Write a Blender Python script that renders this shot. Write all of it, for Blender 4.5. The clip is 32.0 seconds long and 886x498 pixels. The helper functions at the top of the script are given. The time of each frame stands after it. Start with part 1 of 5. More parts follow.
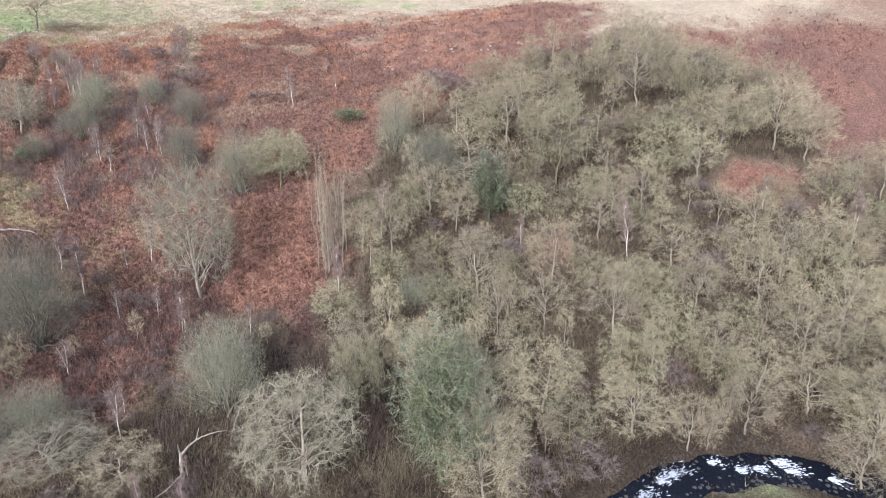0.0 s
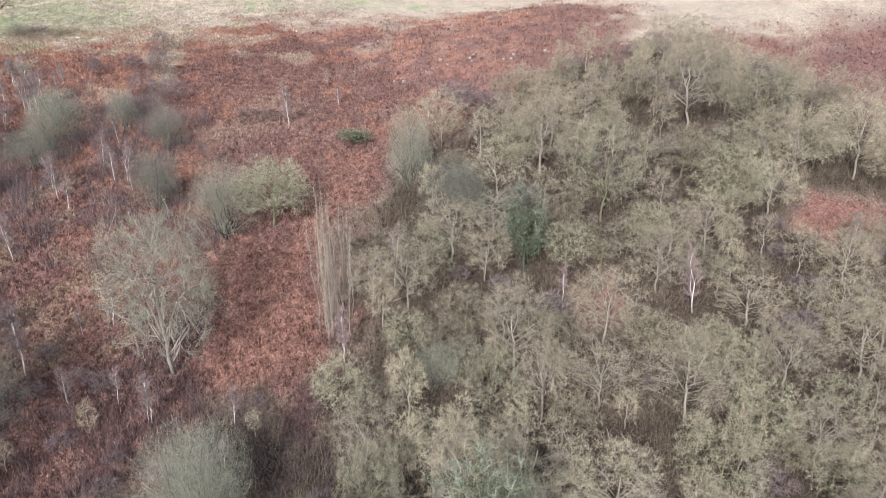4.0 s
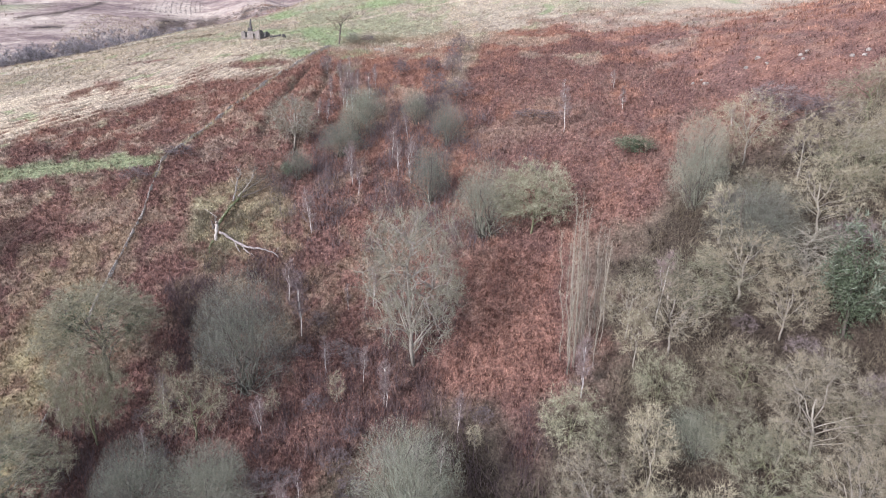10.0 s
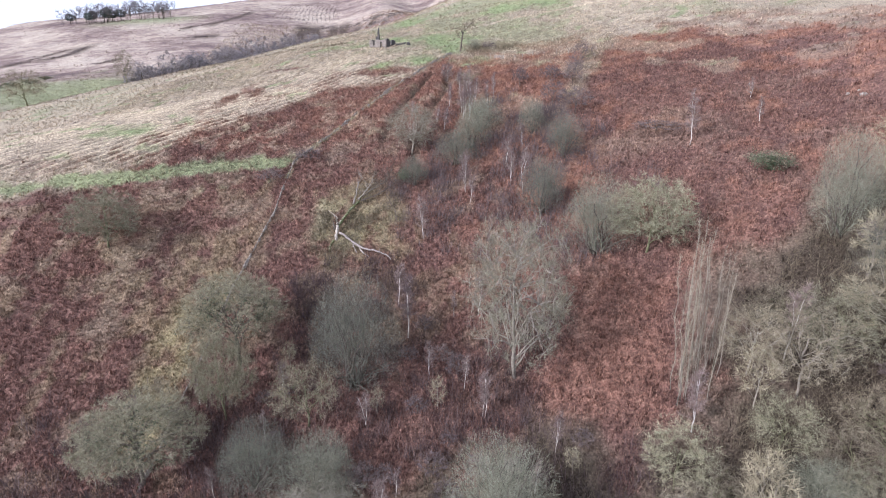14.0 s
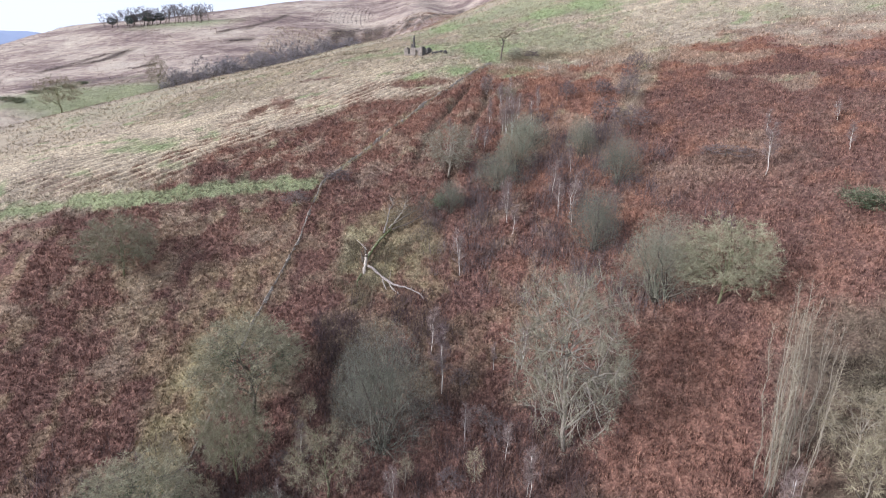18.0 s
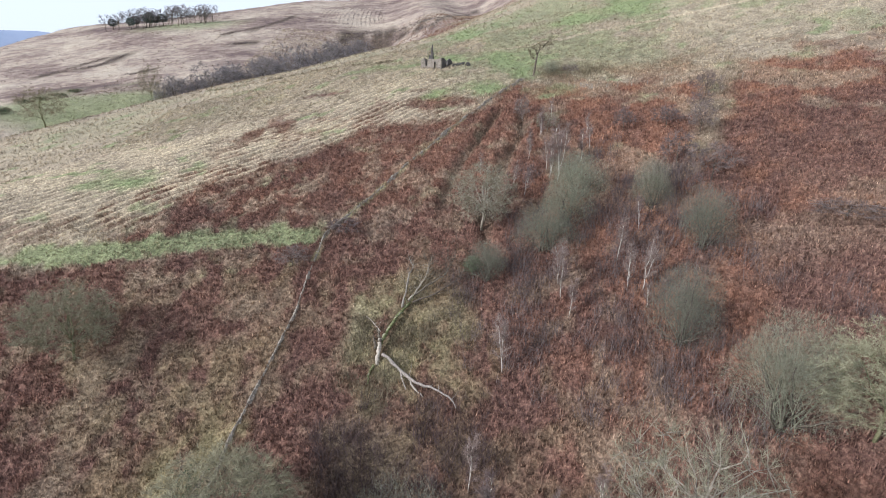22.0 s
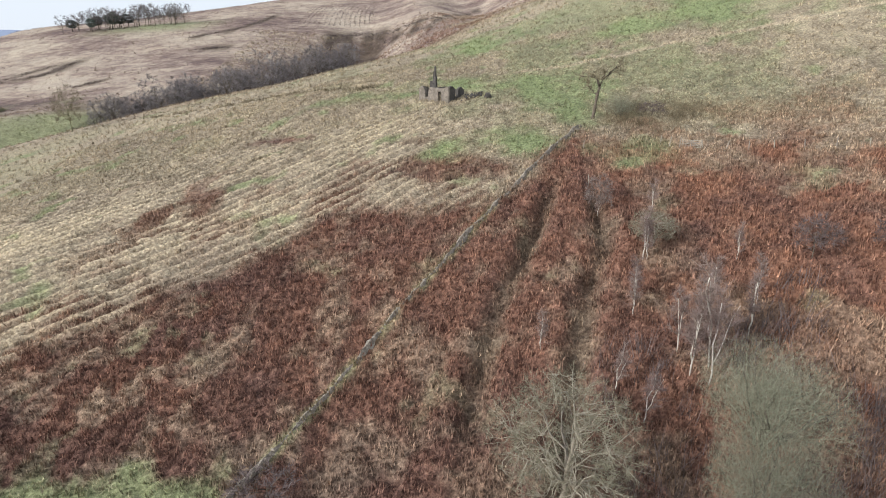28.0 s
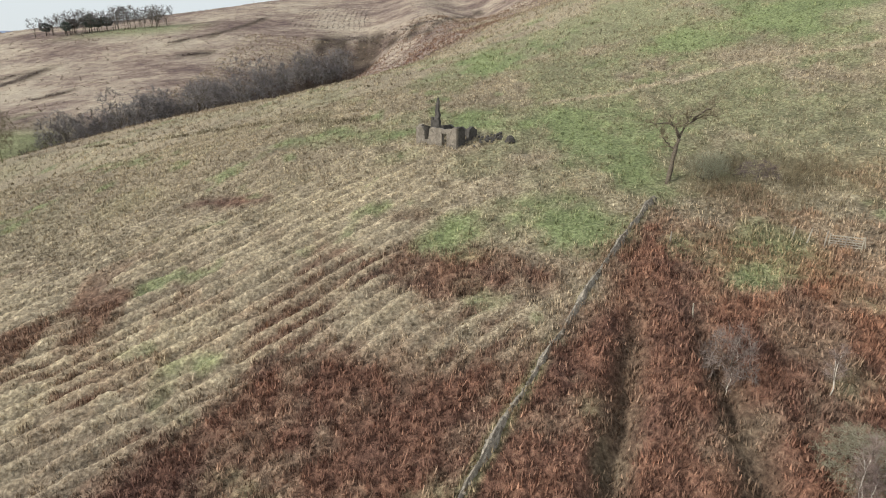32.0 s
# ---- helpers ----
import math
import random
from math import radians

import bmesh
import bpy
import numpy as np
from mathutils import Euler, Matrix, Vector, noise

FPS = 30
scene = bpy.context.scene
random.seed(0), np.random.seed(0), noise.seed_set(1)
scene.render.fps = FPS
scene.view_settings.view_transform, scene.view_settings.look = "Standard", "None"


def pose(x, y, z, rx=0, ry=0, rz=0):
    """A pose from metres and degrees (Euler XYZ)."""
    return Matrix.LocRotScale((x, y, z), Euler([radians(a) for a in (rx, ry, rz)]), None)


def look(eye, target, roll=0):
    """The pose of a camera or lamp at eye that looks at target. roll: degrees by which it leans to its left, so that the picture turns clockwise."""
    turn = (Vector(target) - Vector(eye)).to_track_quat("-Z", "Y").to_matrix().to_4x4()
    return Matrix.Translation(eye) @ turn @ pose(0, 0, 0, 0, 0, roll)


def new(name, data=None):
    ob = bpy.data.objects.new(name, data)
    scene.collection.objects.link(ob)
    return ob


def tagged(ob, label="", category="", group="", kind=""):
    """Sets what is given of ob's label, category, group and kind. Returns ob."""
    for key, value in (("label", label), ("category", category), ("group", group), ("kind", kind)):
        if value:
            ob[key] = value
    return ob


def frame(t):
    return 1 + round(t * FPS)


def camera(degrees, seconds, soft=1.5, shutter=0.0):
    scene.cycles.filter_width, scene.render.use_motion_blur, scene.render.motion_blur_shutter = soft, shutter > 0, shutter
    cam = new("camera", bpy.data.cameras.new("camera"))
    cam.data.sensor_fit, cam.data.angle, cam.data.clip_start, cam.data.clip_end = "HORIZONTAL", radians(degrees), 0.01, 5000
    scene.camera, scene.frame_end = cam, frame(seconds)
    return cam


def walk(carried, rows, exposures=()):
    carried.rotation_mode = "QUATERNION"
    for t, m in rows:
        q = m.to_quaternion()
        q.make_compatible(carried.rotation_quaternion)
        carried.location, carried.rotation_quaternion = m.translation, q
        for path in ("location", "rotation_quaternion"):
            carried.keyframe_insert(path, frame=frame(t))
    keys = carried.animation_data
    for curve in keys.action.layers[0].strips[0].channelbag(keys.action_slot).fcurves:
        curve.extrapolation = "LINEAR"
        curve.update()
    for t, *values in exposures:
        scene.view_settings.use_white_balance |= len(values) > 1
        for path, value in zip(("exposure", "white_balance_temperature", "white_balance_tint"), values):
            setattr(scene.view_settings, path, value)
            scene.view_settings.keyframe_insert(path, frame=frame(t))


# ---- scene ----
EXPOSURES = [(0, 0.64, 5650, 16), (6, 0.62, 5620, 19), (9, 0.57, 5500, 20), (13, 0.46, 5420, 21), (17, 0.29, 5540, 19), (20, 0.20, 5580, 14), (25, 0.06, 5850, 10), (28, 0.00, 6030, 10), (32, -0.20, 6350, 6)]
cam = camera(78.77, 32.0, 1.0)
PATH = [
    (0, (-17.72, -147.65, 61.30), (-3.568, -134.918, 55.169), -0.09),
    (0.5, (-16.76, -146.00, 62.08), (-2.666, -133.220, 55.910), -0.04),
    (1, (-15.42, -144.03, 62.78), (-1.339, -131.235, 56.602), -0.00),
    (1.5, (-13.94, -141.90, 63.49), (0.162, -129.135, 57.307), -0.01),
    (2, (-12.28, -139.52, 64.07), (1.840, -126.768, 57.893), -0.02),
    (2.5, (-10.60, -137.09, 64.37), (3.535, -124.370, 58.185), 0.00),
    (3, (-8.68, -134.49, 64.52), (5.468, -121.788, 58.320), 0.01),
    (3.5, (-6.79, -132.04, 64.56), (7.356, -119.331, 58.374), -0.00),
    (4, (-5.18, -129.72, 64.56), (9.020, -117.048, 58.398), -0.00),
    (4.5, (-3.86, -127.67, 64.52), (10.357, -115.012, 58.391), -0.00),
    (5, (-2.85, -126.09, 64.45), (11.260, -113.295, 58.354), -0.00),
    (5.5, (-2.18, -125.11, 64.36), (11.620, -111.976, 58.287), -0.01),
    (6, (-1.87, -124.92, 64.25), (11.308, -111.149, 58.190), -0.02),
    (6.5, (-1.57, -124.72, 64.15), (10.677, -110.105, 58.104), 0.06),
    (7, (-1.26, -124.44, 64.10), (9.750, -108.878, 58.052), 0.10),
    (7.5, (-0.80, -124.19, 63.98), (8.917, -107.784, 57.936), 0.09),
    (8, (-0.40, -123.97, 63.81), (7.861, -106.776, 57.784), 0.12),
    (8.5, (-0.07, -123.76, 63.65), (7.124, -106.097, 57.643), 0.14),
    (9, (0.38, -123.54, 63.92), (7.146, -105.721, 57.868), 0.16),
    (9.5, (0.51, -123.32, 63.71), (7.067, -105.407, 57.690), 0.10),
    (10, (0.62, -123.23, 63.77), (7.007, -105.260, 57.753), 0.07),
    (10.5, (0.61, -123.24, 63.82), (6.895, -105.237, 57.801), 0.05),
    (11, (0.58, -123.25, 63.85), (6.797, -105.218, 57.838), -0.01),
    (11.5, (0.55, -123.31, 63.97), (6.482, -105.172, 57.971), -0.06),
    (12, (0.50, -123.39, 64.26), (5.794, -105.055, 58.270), -0.04),
    (12.5, (0.42, -123.46, 64.66), (4.985, -104.936, 58.655), -0.05),
    (13, (0.36, -123.48, 65.14), (3.791, -104.722, 59.124), -0.00),
    (13.5, (0.43, -123.50, 65.42), (3.211, -104.626, 59.403), 0.02),
    (14, (0.48, -123.38, 65.60), (3.009, -104.468, 59.596), -0.06),
    (14.5, (0.30, -123.17, 65.82), (2.718, -104.242, 59.819), -0.02),
    (15, (0.28, -122.53, 66.13), (2.662, -103.605, 60.117), 0.00),
    (15.5, (0.36, -121.50, 66.50), (2.733, -102.572, 60.477), 0.01),
    (16, (0.49, -120.09, 66.91), (2.821, -101.157, 60.887), 0.02),
    (16.5, (0.63, -118.32, 67.35), (2.818, -99.374, 61.334), 0.03),
    (17, (0.71, -116.22, 67.81), (2.615, -97.242, 61.805), 0.04),
    (17.5, (0.67, -114.03, 68.31), (2.301, -95.026, 62.303), 0.05),
    (18, (0.47, -111.60, 68.90), (1.892, -92.574, 62.890), 0.09),
    (18.5, (0.30, -109.14, 69.43), (1.628, -90.116, 63.410), 0.10),
    (19, (0.00, -106.40, 70.01), (1.242, -87.370, 63.987), 0.12),
    (19.5, (-0.28, -103.60, 70.61), (0.894, -84.571, 64.573), 0.10),
    (20, (-0.68, -100.42, 71.23), (0.464, -81.388, 65.204), 0.13),
    (20.5, (-1.03, -97.37, 71.86), (0.103, -78.330, 65.830), 0.14),
    (21, (-1.27, -93.89, 72.53), (-0.149, -74.859, 66.494), 0.15),
    (21.5, (-1.57, -90.46, 73.14), (-0.431, -71.434, 67.087), 0.15),
    (22, (-1.70, -86.68, 73.79), (-0.570, -67.655, 67.730), 0.09),
    (22.5, (-1.78, -83.01, 74.42), (-0.677, -63.991, 68.346), -0.01),
    (23, (-1.99, -79.00, 75.09), (-0.868, -59.985, 68.999), 0.01),
    (23.5, (-2.14, -75.03, 75.66), (-1.014, -56.017, 69.561), 0.01),
    (24, (-2.23, -70.63, 76.26), (-1.064, -51.620, 70.171), 0.01),
    (24.5, (-2.22, -66.34, 76.84), (-1.043, -47.321, 70.759), 0.07),
    (25, (-2.23, -61.68, 77.45), (-1.011, -42.667, 71.375), 0.08),
    (25.5, (-2.10, -57.21, 78.06), (-0.867, -38.197, 71.976), 0.04),
    (26, (-1.95, -52.55, 78.74), (-0.709, -33.549, 72.641), 0.01),
    (26.5, (-1.78, -47.70, 79.46), (-0.532, -28.705, 73.339), -0.02),
    (27, (-1.59, -42.64, 80.18), (-0.331, -23.648, 74.044), -0.05),
    (27.5, (-1.37, -37.35, 80.88), (-0.100, -18.361, 74.727), -0.10),
    (28, (-1.11, -31.81, 81.52), (0.166, -12.826, 75.358), -0.11),
    (28.5, (-0.89, -26.69, 82.11), (0.392, -7.714, 75.934), -0.14),
    (29, (-0.68, -21.11, 82.66), (0.602, -2.130, 76.471), -0.18),
    (29.5, (-0.45, -15.91, 83.28), (0.822, 3.057, 77.075), -0.24),
    (30, (-0.26, -10.46, 83.96), (1.013, 8.508, 77.759), -0.21),
    (30.5, (-0.13, -6.02, 84.70), (1.147, 12.957, 78.502), -0.26),
    (31, (-0.03, -2.93, 85.40), (1.229, 16.047, 79.200), -0.20),
    (31.5, (-0.01, -1.18, 86.01), (1.271, 17.794, 79.806), -0.17),
    (32, (0.00, -0.00, 86.64), (1.317, 18.976, 80.463), -0.17),
]
walk(cam, [(t, look(eye, target, roll)) for t, eye, target, roll in PATH], EXPOSURES)

# ---- light -------------------------------------------------------------
world = bpy.data.worlds.new("sky")
scene.world = world
world.use_nodes = True
wn, wl = world.node_tree.nodes, world.node_tree.links
wn.clear()
sky = wn.new("ShaderNodeTexSky")
sky.sky_type, sky.sun_disc = "NISHITA", False
SUN_FROM = Vector((-0.82, -0.30, 0.44)).normalized()
sky.sun_elevation = math.asin(SUN_FROM.z)
sky.sun_rotation = math.atan2(SUN_FROM.x, SUN_FROM.y)
sky.air_density, sky.dust_density, sky.ozone_density = 1.0, 3.0, 1.0
sky_bg = wn.new("ShaderNodeBackground")
sky_bg.inputs[1].default_value = 0.10
cloud_bg = wn.new("ShaderNodeBackground")
cloud_bg.inputs[0].default_value = (0.94, 0.97, 1.0, 1)
cloud_bg.inputs[1].default_value = 1.08
sky_mix = wn.new("ShaderNodeMixShader")
sky_mix.inputs[0].default_value = 0.80
sky_out = wn.new("ShaderNodeOutputWorld")
wl.new(sky.outputs[0], sky_bg.inputs[0])
wl.new(sky_bg.outputs[0], sky_mix.inputs[1])
wl.new(cloud_bg.outputs[0], sky_mix.inputs[2])
wl.new(sky_mix.outputs[0], sky_out.inputs[0])

sun_data = bpy.data.lights.new("sun", "SUN")
sun_data.energy, sun_data.angle, sun_data.color = 4.2, radians(5), (1.0, 0.94, 0.87)
sun = new("sun", sun_data)
sun.matrix_world = look(SUN_FROM * 300, (0, 0, 0))


# ---- numbers of the land -----------------------------------------------
HILL_A = [
    [6.6, 10.7, 16.0, 23.3, 32.2, 39.0, 42.0, 43.9, 39.0, 34.8, 47.1, 74.8, 108.9],
    [7.5, 12.1, 16.7, 22.1, 26.2, 33.8, 49.5, 33.7, 12.1, 37.0, 72.6, 108.8, 143.0],
    [7.3, 13.4, 18.8, 23.7, 18.0, 16.2, 56.2, 10.2, -23.3, 55.3, 105.5, 140.4, 170.7],
    [5.1, 13.6, 19.5, 16.1, 10.8, 5.6, -0.0, -7.5, 44.0, 109.8, 135.4, 162.0, 187.5],
    [0.6, 10.0, 16.4, 11.1, 1.3, 8.6, 12.9, 36.6, 68.8, 89.1, 144.8, 172.1, 193.6],
    [-3.7, 3.7, 10.0, 16.6, 20.5, 28.1, 40.0, 49.8, 82.1, 101.2, 142.8, 166.3, 190.3],
]
HILL_B = [
    [-2.3, 2.3, 14.0, 38.4, 54.5, 53.3, 60.1, 76.4, 74.6, 96.4, 133.8, 159.7, 184.8],
    [11.3, 9.8, 16.1, 29.3, 51.6, 66.1, 78.6, 69.0, 105.7, 119.2, 145.2, 162.8, 177.8],
    [36.8, 30.4, 30.4, 53.1, 70.8, 97.3, 93.0, 124.0, 121.8, 137.9, 162.7, 164.0, 163.5],
    [65.9, 76.0, 69.2, 75.7, 86.8, 45.6, 107.2, 106.1, 138.4, 153.7, 162.3, 153.0, 138.5],
    [78.3, 112.3, 149.1, 182.3, 174.8, 194.8, 184.8, 127.6, 211.0, 214.1, 178.1, 141.0, 101.3],
    [60.5, 60.6, 64.1, 176.1, 226.1, 184.7, 269.8, 428.2, 415.0, 336.0, 238.6, 145.3, 55.4],
    [19.3, 9.8, 24.1, 82.6, 118.0, 129.7, 269.1, 485.1, 552.1, 476.1, 329.8, 167.2, 7.0],
]
HILL = np.array(HILL_A + HILL_B)


def spline(t):
    return ((1 - t) ** 3 / 6, (3 * t**3 - 6 * t**2 + 4) / 6, (-3 * t**3 + 3 * t**2 + 3 * t + 1) / 6, t**3 / 6)


def base_height(x, y):
    """The smooth form of the hillside: a cubic spline on a net that widens with the distance."""
    a = np.clip((np.arcsinh((x - 20) / 60) + 3.4) / 6.8, 0, 1) * 10
    b = np.clip((np.arcsinh((y + 20) / 60) + 2.6) / 6.4, 0, 1) * 10
    i, j = np.minimum(a.astype(int), 9), np.minimum(b.astype(int), 9)
    out = np.zeros_like(a)
    ba, bb = spline(a - i), spline(b - j)
    for k in range(4):
        for m in range(4):
            out += ba[k] * bb[m] * HILL[j + m, i + k]
    return out


def lattice(ix, iy, seed):
    h = (ix.astype(np.int64) * 374761393 + iy.astype(np.int64) * 668265263 + seed * 974634777) & 0x7FFFFFFF
    h = ((h ^ (h >> 13)) * 1274126177) & 0x7FFFFFFF
    return ((h ^ (h >> 16)) & 0xFFFF) / 65535.0


def value_noise(x, y, seed=0):
    ix, iy = np.floor(x), np.floor(y)
    fx, fy = x - ix, y - iy
    fx, fy = fx * fx * (3 - 2 * fx), fy * fy * (3 - 2 * fy)
    a, b = lattice(ix, iy, seed), lattice(ix + 1, iy, seed)
    c, d = lattice(ix, iy + 1, seed), lattice(ix + 1, iy + 1, seed)
    return (a * (1 - fx) + b * fx) * (1 - fy) + (c * (1 - fx) + d * fx) * fy


def fbm(x, y, seed=0, octaves=4):
    out, amp, tot = 0, 1.0, 0
    for o in range(octaves):
        out = out + amp * value_noise(x * 2**o + 17.3 * o, y * 2**o - 9.1 * o, seed + o)
        tot += amp
        amp *= 0.5
    return out / tot


def inside(x, y, poly):
    """Whether points lie inside a polygon."""
    res = np.zeros(np.shape(x), bool)
    for (x0, y0), (x1, y1) in zip(poly, poly[1:] + poly[:1]):
        cut = (y0 > y) != (y1 > y)
        res ^= cut & (x < (x1 - x0) * (y - y0) / ((y1 - y0) or 1e-9) + x0)
    return res


def line_distance(x, y, pts):
    """The distance to a broken line, and how far along it (0 to 1) the nearest place lies."""
    best, where = np.full(np.shape(x), 1e9), np.zeros(np.shape(x))
    n = len(pts) - 1
    for k in range(n):
        (ax, ay), (bx, by) = pts[k], pts[k + 1]
        dx, dy = bx - ax, by - ay
        s = np.clip(((x - ax) * dx + (y - ay) * dy) / (dx * dx + dy * dy), 0, 1)
        d = np.hypot(x - ax - s * dx, y - ay - s * dy)
        near = d < best
        best, where = np.where(near, d, best), np.where(near, (k + s) / n, where)
    return best, where


def soft_inside(x, y, poly, width):
    """1 well inside a polygon, 0 well outside, with an uneven edge of that width."""
    d, _ = line_distance(x, y, poly + poly[:1])
    d = np.where(inside(x, y, poly), d, -d)
    d = d + width * 1.6 * (fbm(x / 6, y / 6, 5, 3) - 0.5) * 2
    return np.clip(0.5 + d / (2 * width), 0, 1)


FIELD_WALL = [(27.6, 57.2), (18.1, 46.5), (10.5, 37.3), (4.6, 30.1), (-1.4, 23.0), (-6.1, 17.2), (-11.9, 10.4), (-17.0, 5.4), (-20.0, -8.8), (-22.6, -15.8), (-25.9, -23.8), (-28.3, -32.9), (-30.7, -44.6), (-33, -62)]
GREEN_PATH = [(-150, 0), (-100, 5), (-69.2, 7.1), (-55.6, 7.1), (-42.3, 7.9), (-32.9, 7.6), (-19.5, 6.0)]
TRACK = [(24, 92.5), (32.7, 93.1), (47.8, 93.6), (57.9, 94.1), (68.1, 91.5), (79.4, 87.8), (112, 78)]
TRENCHES = [[(21.2, 44.1), (17.8, 37.7), (13.7, 29.5), (12.0, 26.5), (8.1, 19.8), (5.0, 12.0), (2.5, 3.0)],
            [(24.5, 43.0), (22.5, 31.7), (21.4, 25.9), (17.8, 20.2), (14.6, 12.9), (11.5, 4.0), (9.5, -6.0)]]
STREAM = [(-150, -78), (-110, -66), (-60, -84), (-20, -101), (20, -122), (36, -128), (46, -130.0), (53.0, -132.0), (60.0, -136.5), (64.5, -142.5), (66.5, -150), (66, -165), (72, -190), (95, -230)]
GULLY = [(-280, 80), (-208, 134), (-166, 168), (-129, 194), (-98, 224), (-78, 268), (-58, 335), (-30, 400)]
FAR_BANKS = [[(-62, 425), (-30, 436), (0, 415), (28, 392)], [(-156, 399), (-146, 415), (-128, 436), (-117, 506)], [(-245, 300), (-216, 317), (-213, 333), (-212, 353)], [(-136, 363), (-121, 365)],
             [(-59, 402), (-39, 439), (-5, 404), (17, 368), (65, 483)], [(-177, 280), (-166, 290)], [(-239, 306), (-223, 346)]]
BRACKEN = [(-200, -14), (-90, 3), (-60, 6), (-53, 12), (-47, 21), (-38, 27), (-29, 32), (-22, 36.5), (-17.5, 41), (-9.5, 45.5), (-1.5, 43), (4, 39.3), (12, 40.2), (15, 44), (20, 53.5), (27, 55), (31, 50), (36, 46), (48, 41), (60, 40), (72, 41), (117, 23), (163, -7), (188, -42), (154, -62), (178, -94), (209, -129), (209, -240), (-200, -240)]
MIXED = [(36, 47), (33, 60), (48, 62), (75, 55), (120, 36), (170, 6), (200, -30), (163, -7), (117, 23), (72, 41), (48, 41)]
PALE_HOLLOW = [(-13.6, -3.4), (-2.6, -5.9), (6.6, -15.1), (4.9, -24.5), (-2.5, -21.6), (-9.2, -23.1), (-13.8, -12.6)]
DARK_HOLLOW = [(-14, -26), (-5, -27), (4, -28), (7, -42), (-10, -42)]
STRAW_BANK = [(-40.3, -50), (-39.8, -43.4), (-38.7, -30.1), (-36.6, -25.4), (-29.2, -20.8), (-26.5, -26.0), (-30.0, -34.6), (-31.0, -44.9), (-33, -55)]
STRAW_SLOPE = [(-59.0, -11.3), (-50.6, -1.6), (-35.2, -5.0), (-28.9, -19.0), (-37.5, -22.5), (-50.5, -20.2)]
WOOD = [(24, -60), (31, -72), (48, -68), (50, -55), (58.6, -49.6), (73.6, -50), (101, -54), (150, -66), (160, -99), (150, -118), (131, -127), (119, -116), (113, -120), (137, -141), (140, -230), (-140, -230), (-140, -75), (-60, -70), (-5, -67), (12, -66)]
ORANGE = [[(34, -40), (48, -48), (42, -60), (38.3, -65.2), (23.3, -60), (23.1, -54.1), (30, -48)], [(75.6, -87.4), (82.7, -92), (79.9, -96.5), (72.4, -91.8)], [(111, -112), (123, -113), (128, -124), (117, -126)]]
SCRUB_STRIP = [(72.0, 47.3), (75.4, 43.0), (58.3, 13.8), (49.4, 2.2), (46.2, 2.9), (54.9, 18.3)]
THIN_BRACKEN = [(-52, 24), (-46, 50), (-26, 60), (-8, 52), (-20, 38), (-38, 27)]
BRACKEN_ISLES = [[(-1.5, 50.5), (2.3, 54.2), (8.5, 53.9), (15.8, 48.5), (14.7, 44.2), (7.5, 46.7), (1.9, 47.5)], [(-32.8, 81.3), (-29.7, 82.3), (-19.4, 77.9), (-18.8, 75.1), (-27.4, 77.3)]]
STRAW_ISLES = [[(0.7, 42.6), (4.0, 45.3), (11.3, 43.3), (13.9, 43.3), (10.6, 39.8), (5.8, 39.4)], [(-6.3, 38.4), (-4.0, 38.4), (-1.2, 36.1), (-3.8, 34.8), (-6.0, 36.0)]]
VALE = [(-330, 60), (-235, 135), (-170, 155), (-138, 180), (-118, 205), (-128, 230), (-165, 242), (-200, 238), (-240, 220), (-330, 200)]
CREST_BANK = [(-42, 350), (-26, 395), (20, 360), (40, 250), (20, 230), (-15, 300)]
RED_BANK = [(68, -139), (72, -141), (76, -148), (72, -150)]
GREENS = [[(4, 57), (14.3, 53), (18.4, 49.9), (23.8, 54.3), (18.3, 61), (10, 64)], [(27.9, 49.3), (36.5, 46.3), (34.5, 42.2), (29.2, 43.6)], [(20, 92), (45, 88), (36, 62), (28.9, 57.0), (22.1, 68.1)], [(-23, 98), (-10.7, 91.5), (0.3, 87), (3, 91), (-9, 96), (-21, 101)], [(6, 97), (20, 96), (26, 84), (18, 82), (8, 88)], [(49.2, -132.1), (54.3, -135.3), (60.5, -142.3), (60.6, -144.3), (56.3, -141.8), (47.7, -133.6)], [(-72, 31), (-60, 26), (-54, 30), (-66, 37)], [(40, 110), (70, 95), (110, 95), (80, 130)], [(16, 116), (35, 128), (30, 150), (12, 140)]]


def tussock(x, y):
    """Old rows along the slope, 2.4 m apart, and grass tussocks between them, as ridges and dips of a few decimetres."""
    wob = 1.3 * (fbm(x / 16, y / 16, 31, 2) - 0.5)
    across = -0.53 * x + 0.85 * y + wob
    row = np.abs(np.sin(across * np.pi / 2.4)) ** 0.7
    rows = np.clip((22 - x) / 25, 0, 1) * np.clip((y - 8) / 10, 0, 1) * np.clip((95 - y) / 40, 0.0, 1)
    return rows * (1 - row) * 0.85 + (0.75 - 0.3 * rows) * fbm(x / 1.7, y / 1.7, 35, 3) - 0.1 + 0.1 * rows


def thatch(x, y):
    """Clumps of matted fronds a few decimetres across, 0 in the gaps to 1 on top."""
    v = 0.55 * value_noise(x / 0.62, y / 0.62, 101) + 0.45 * value_noise(x / 0.33, y / 0.33, 103)
    return np.clip((v - 0.2) / 0.6, 0, 1)


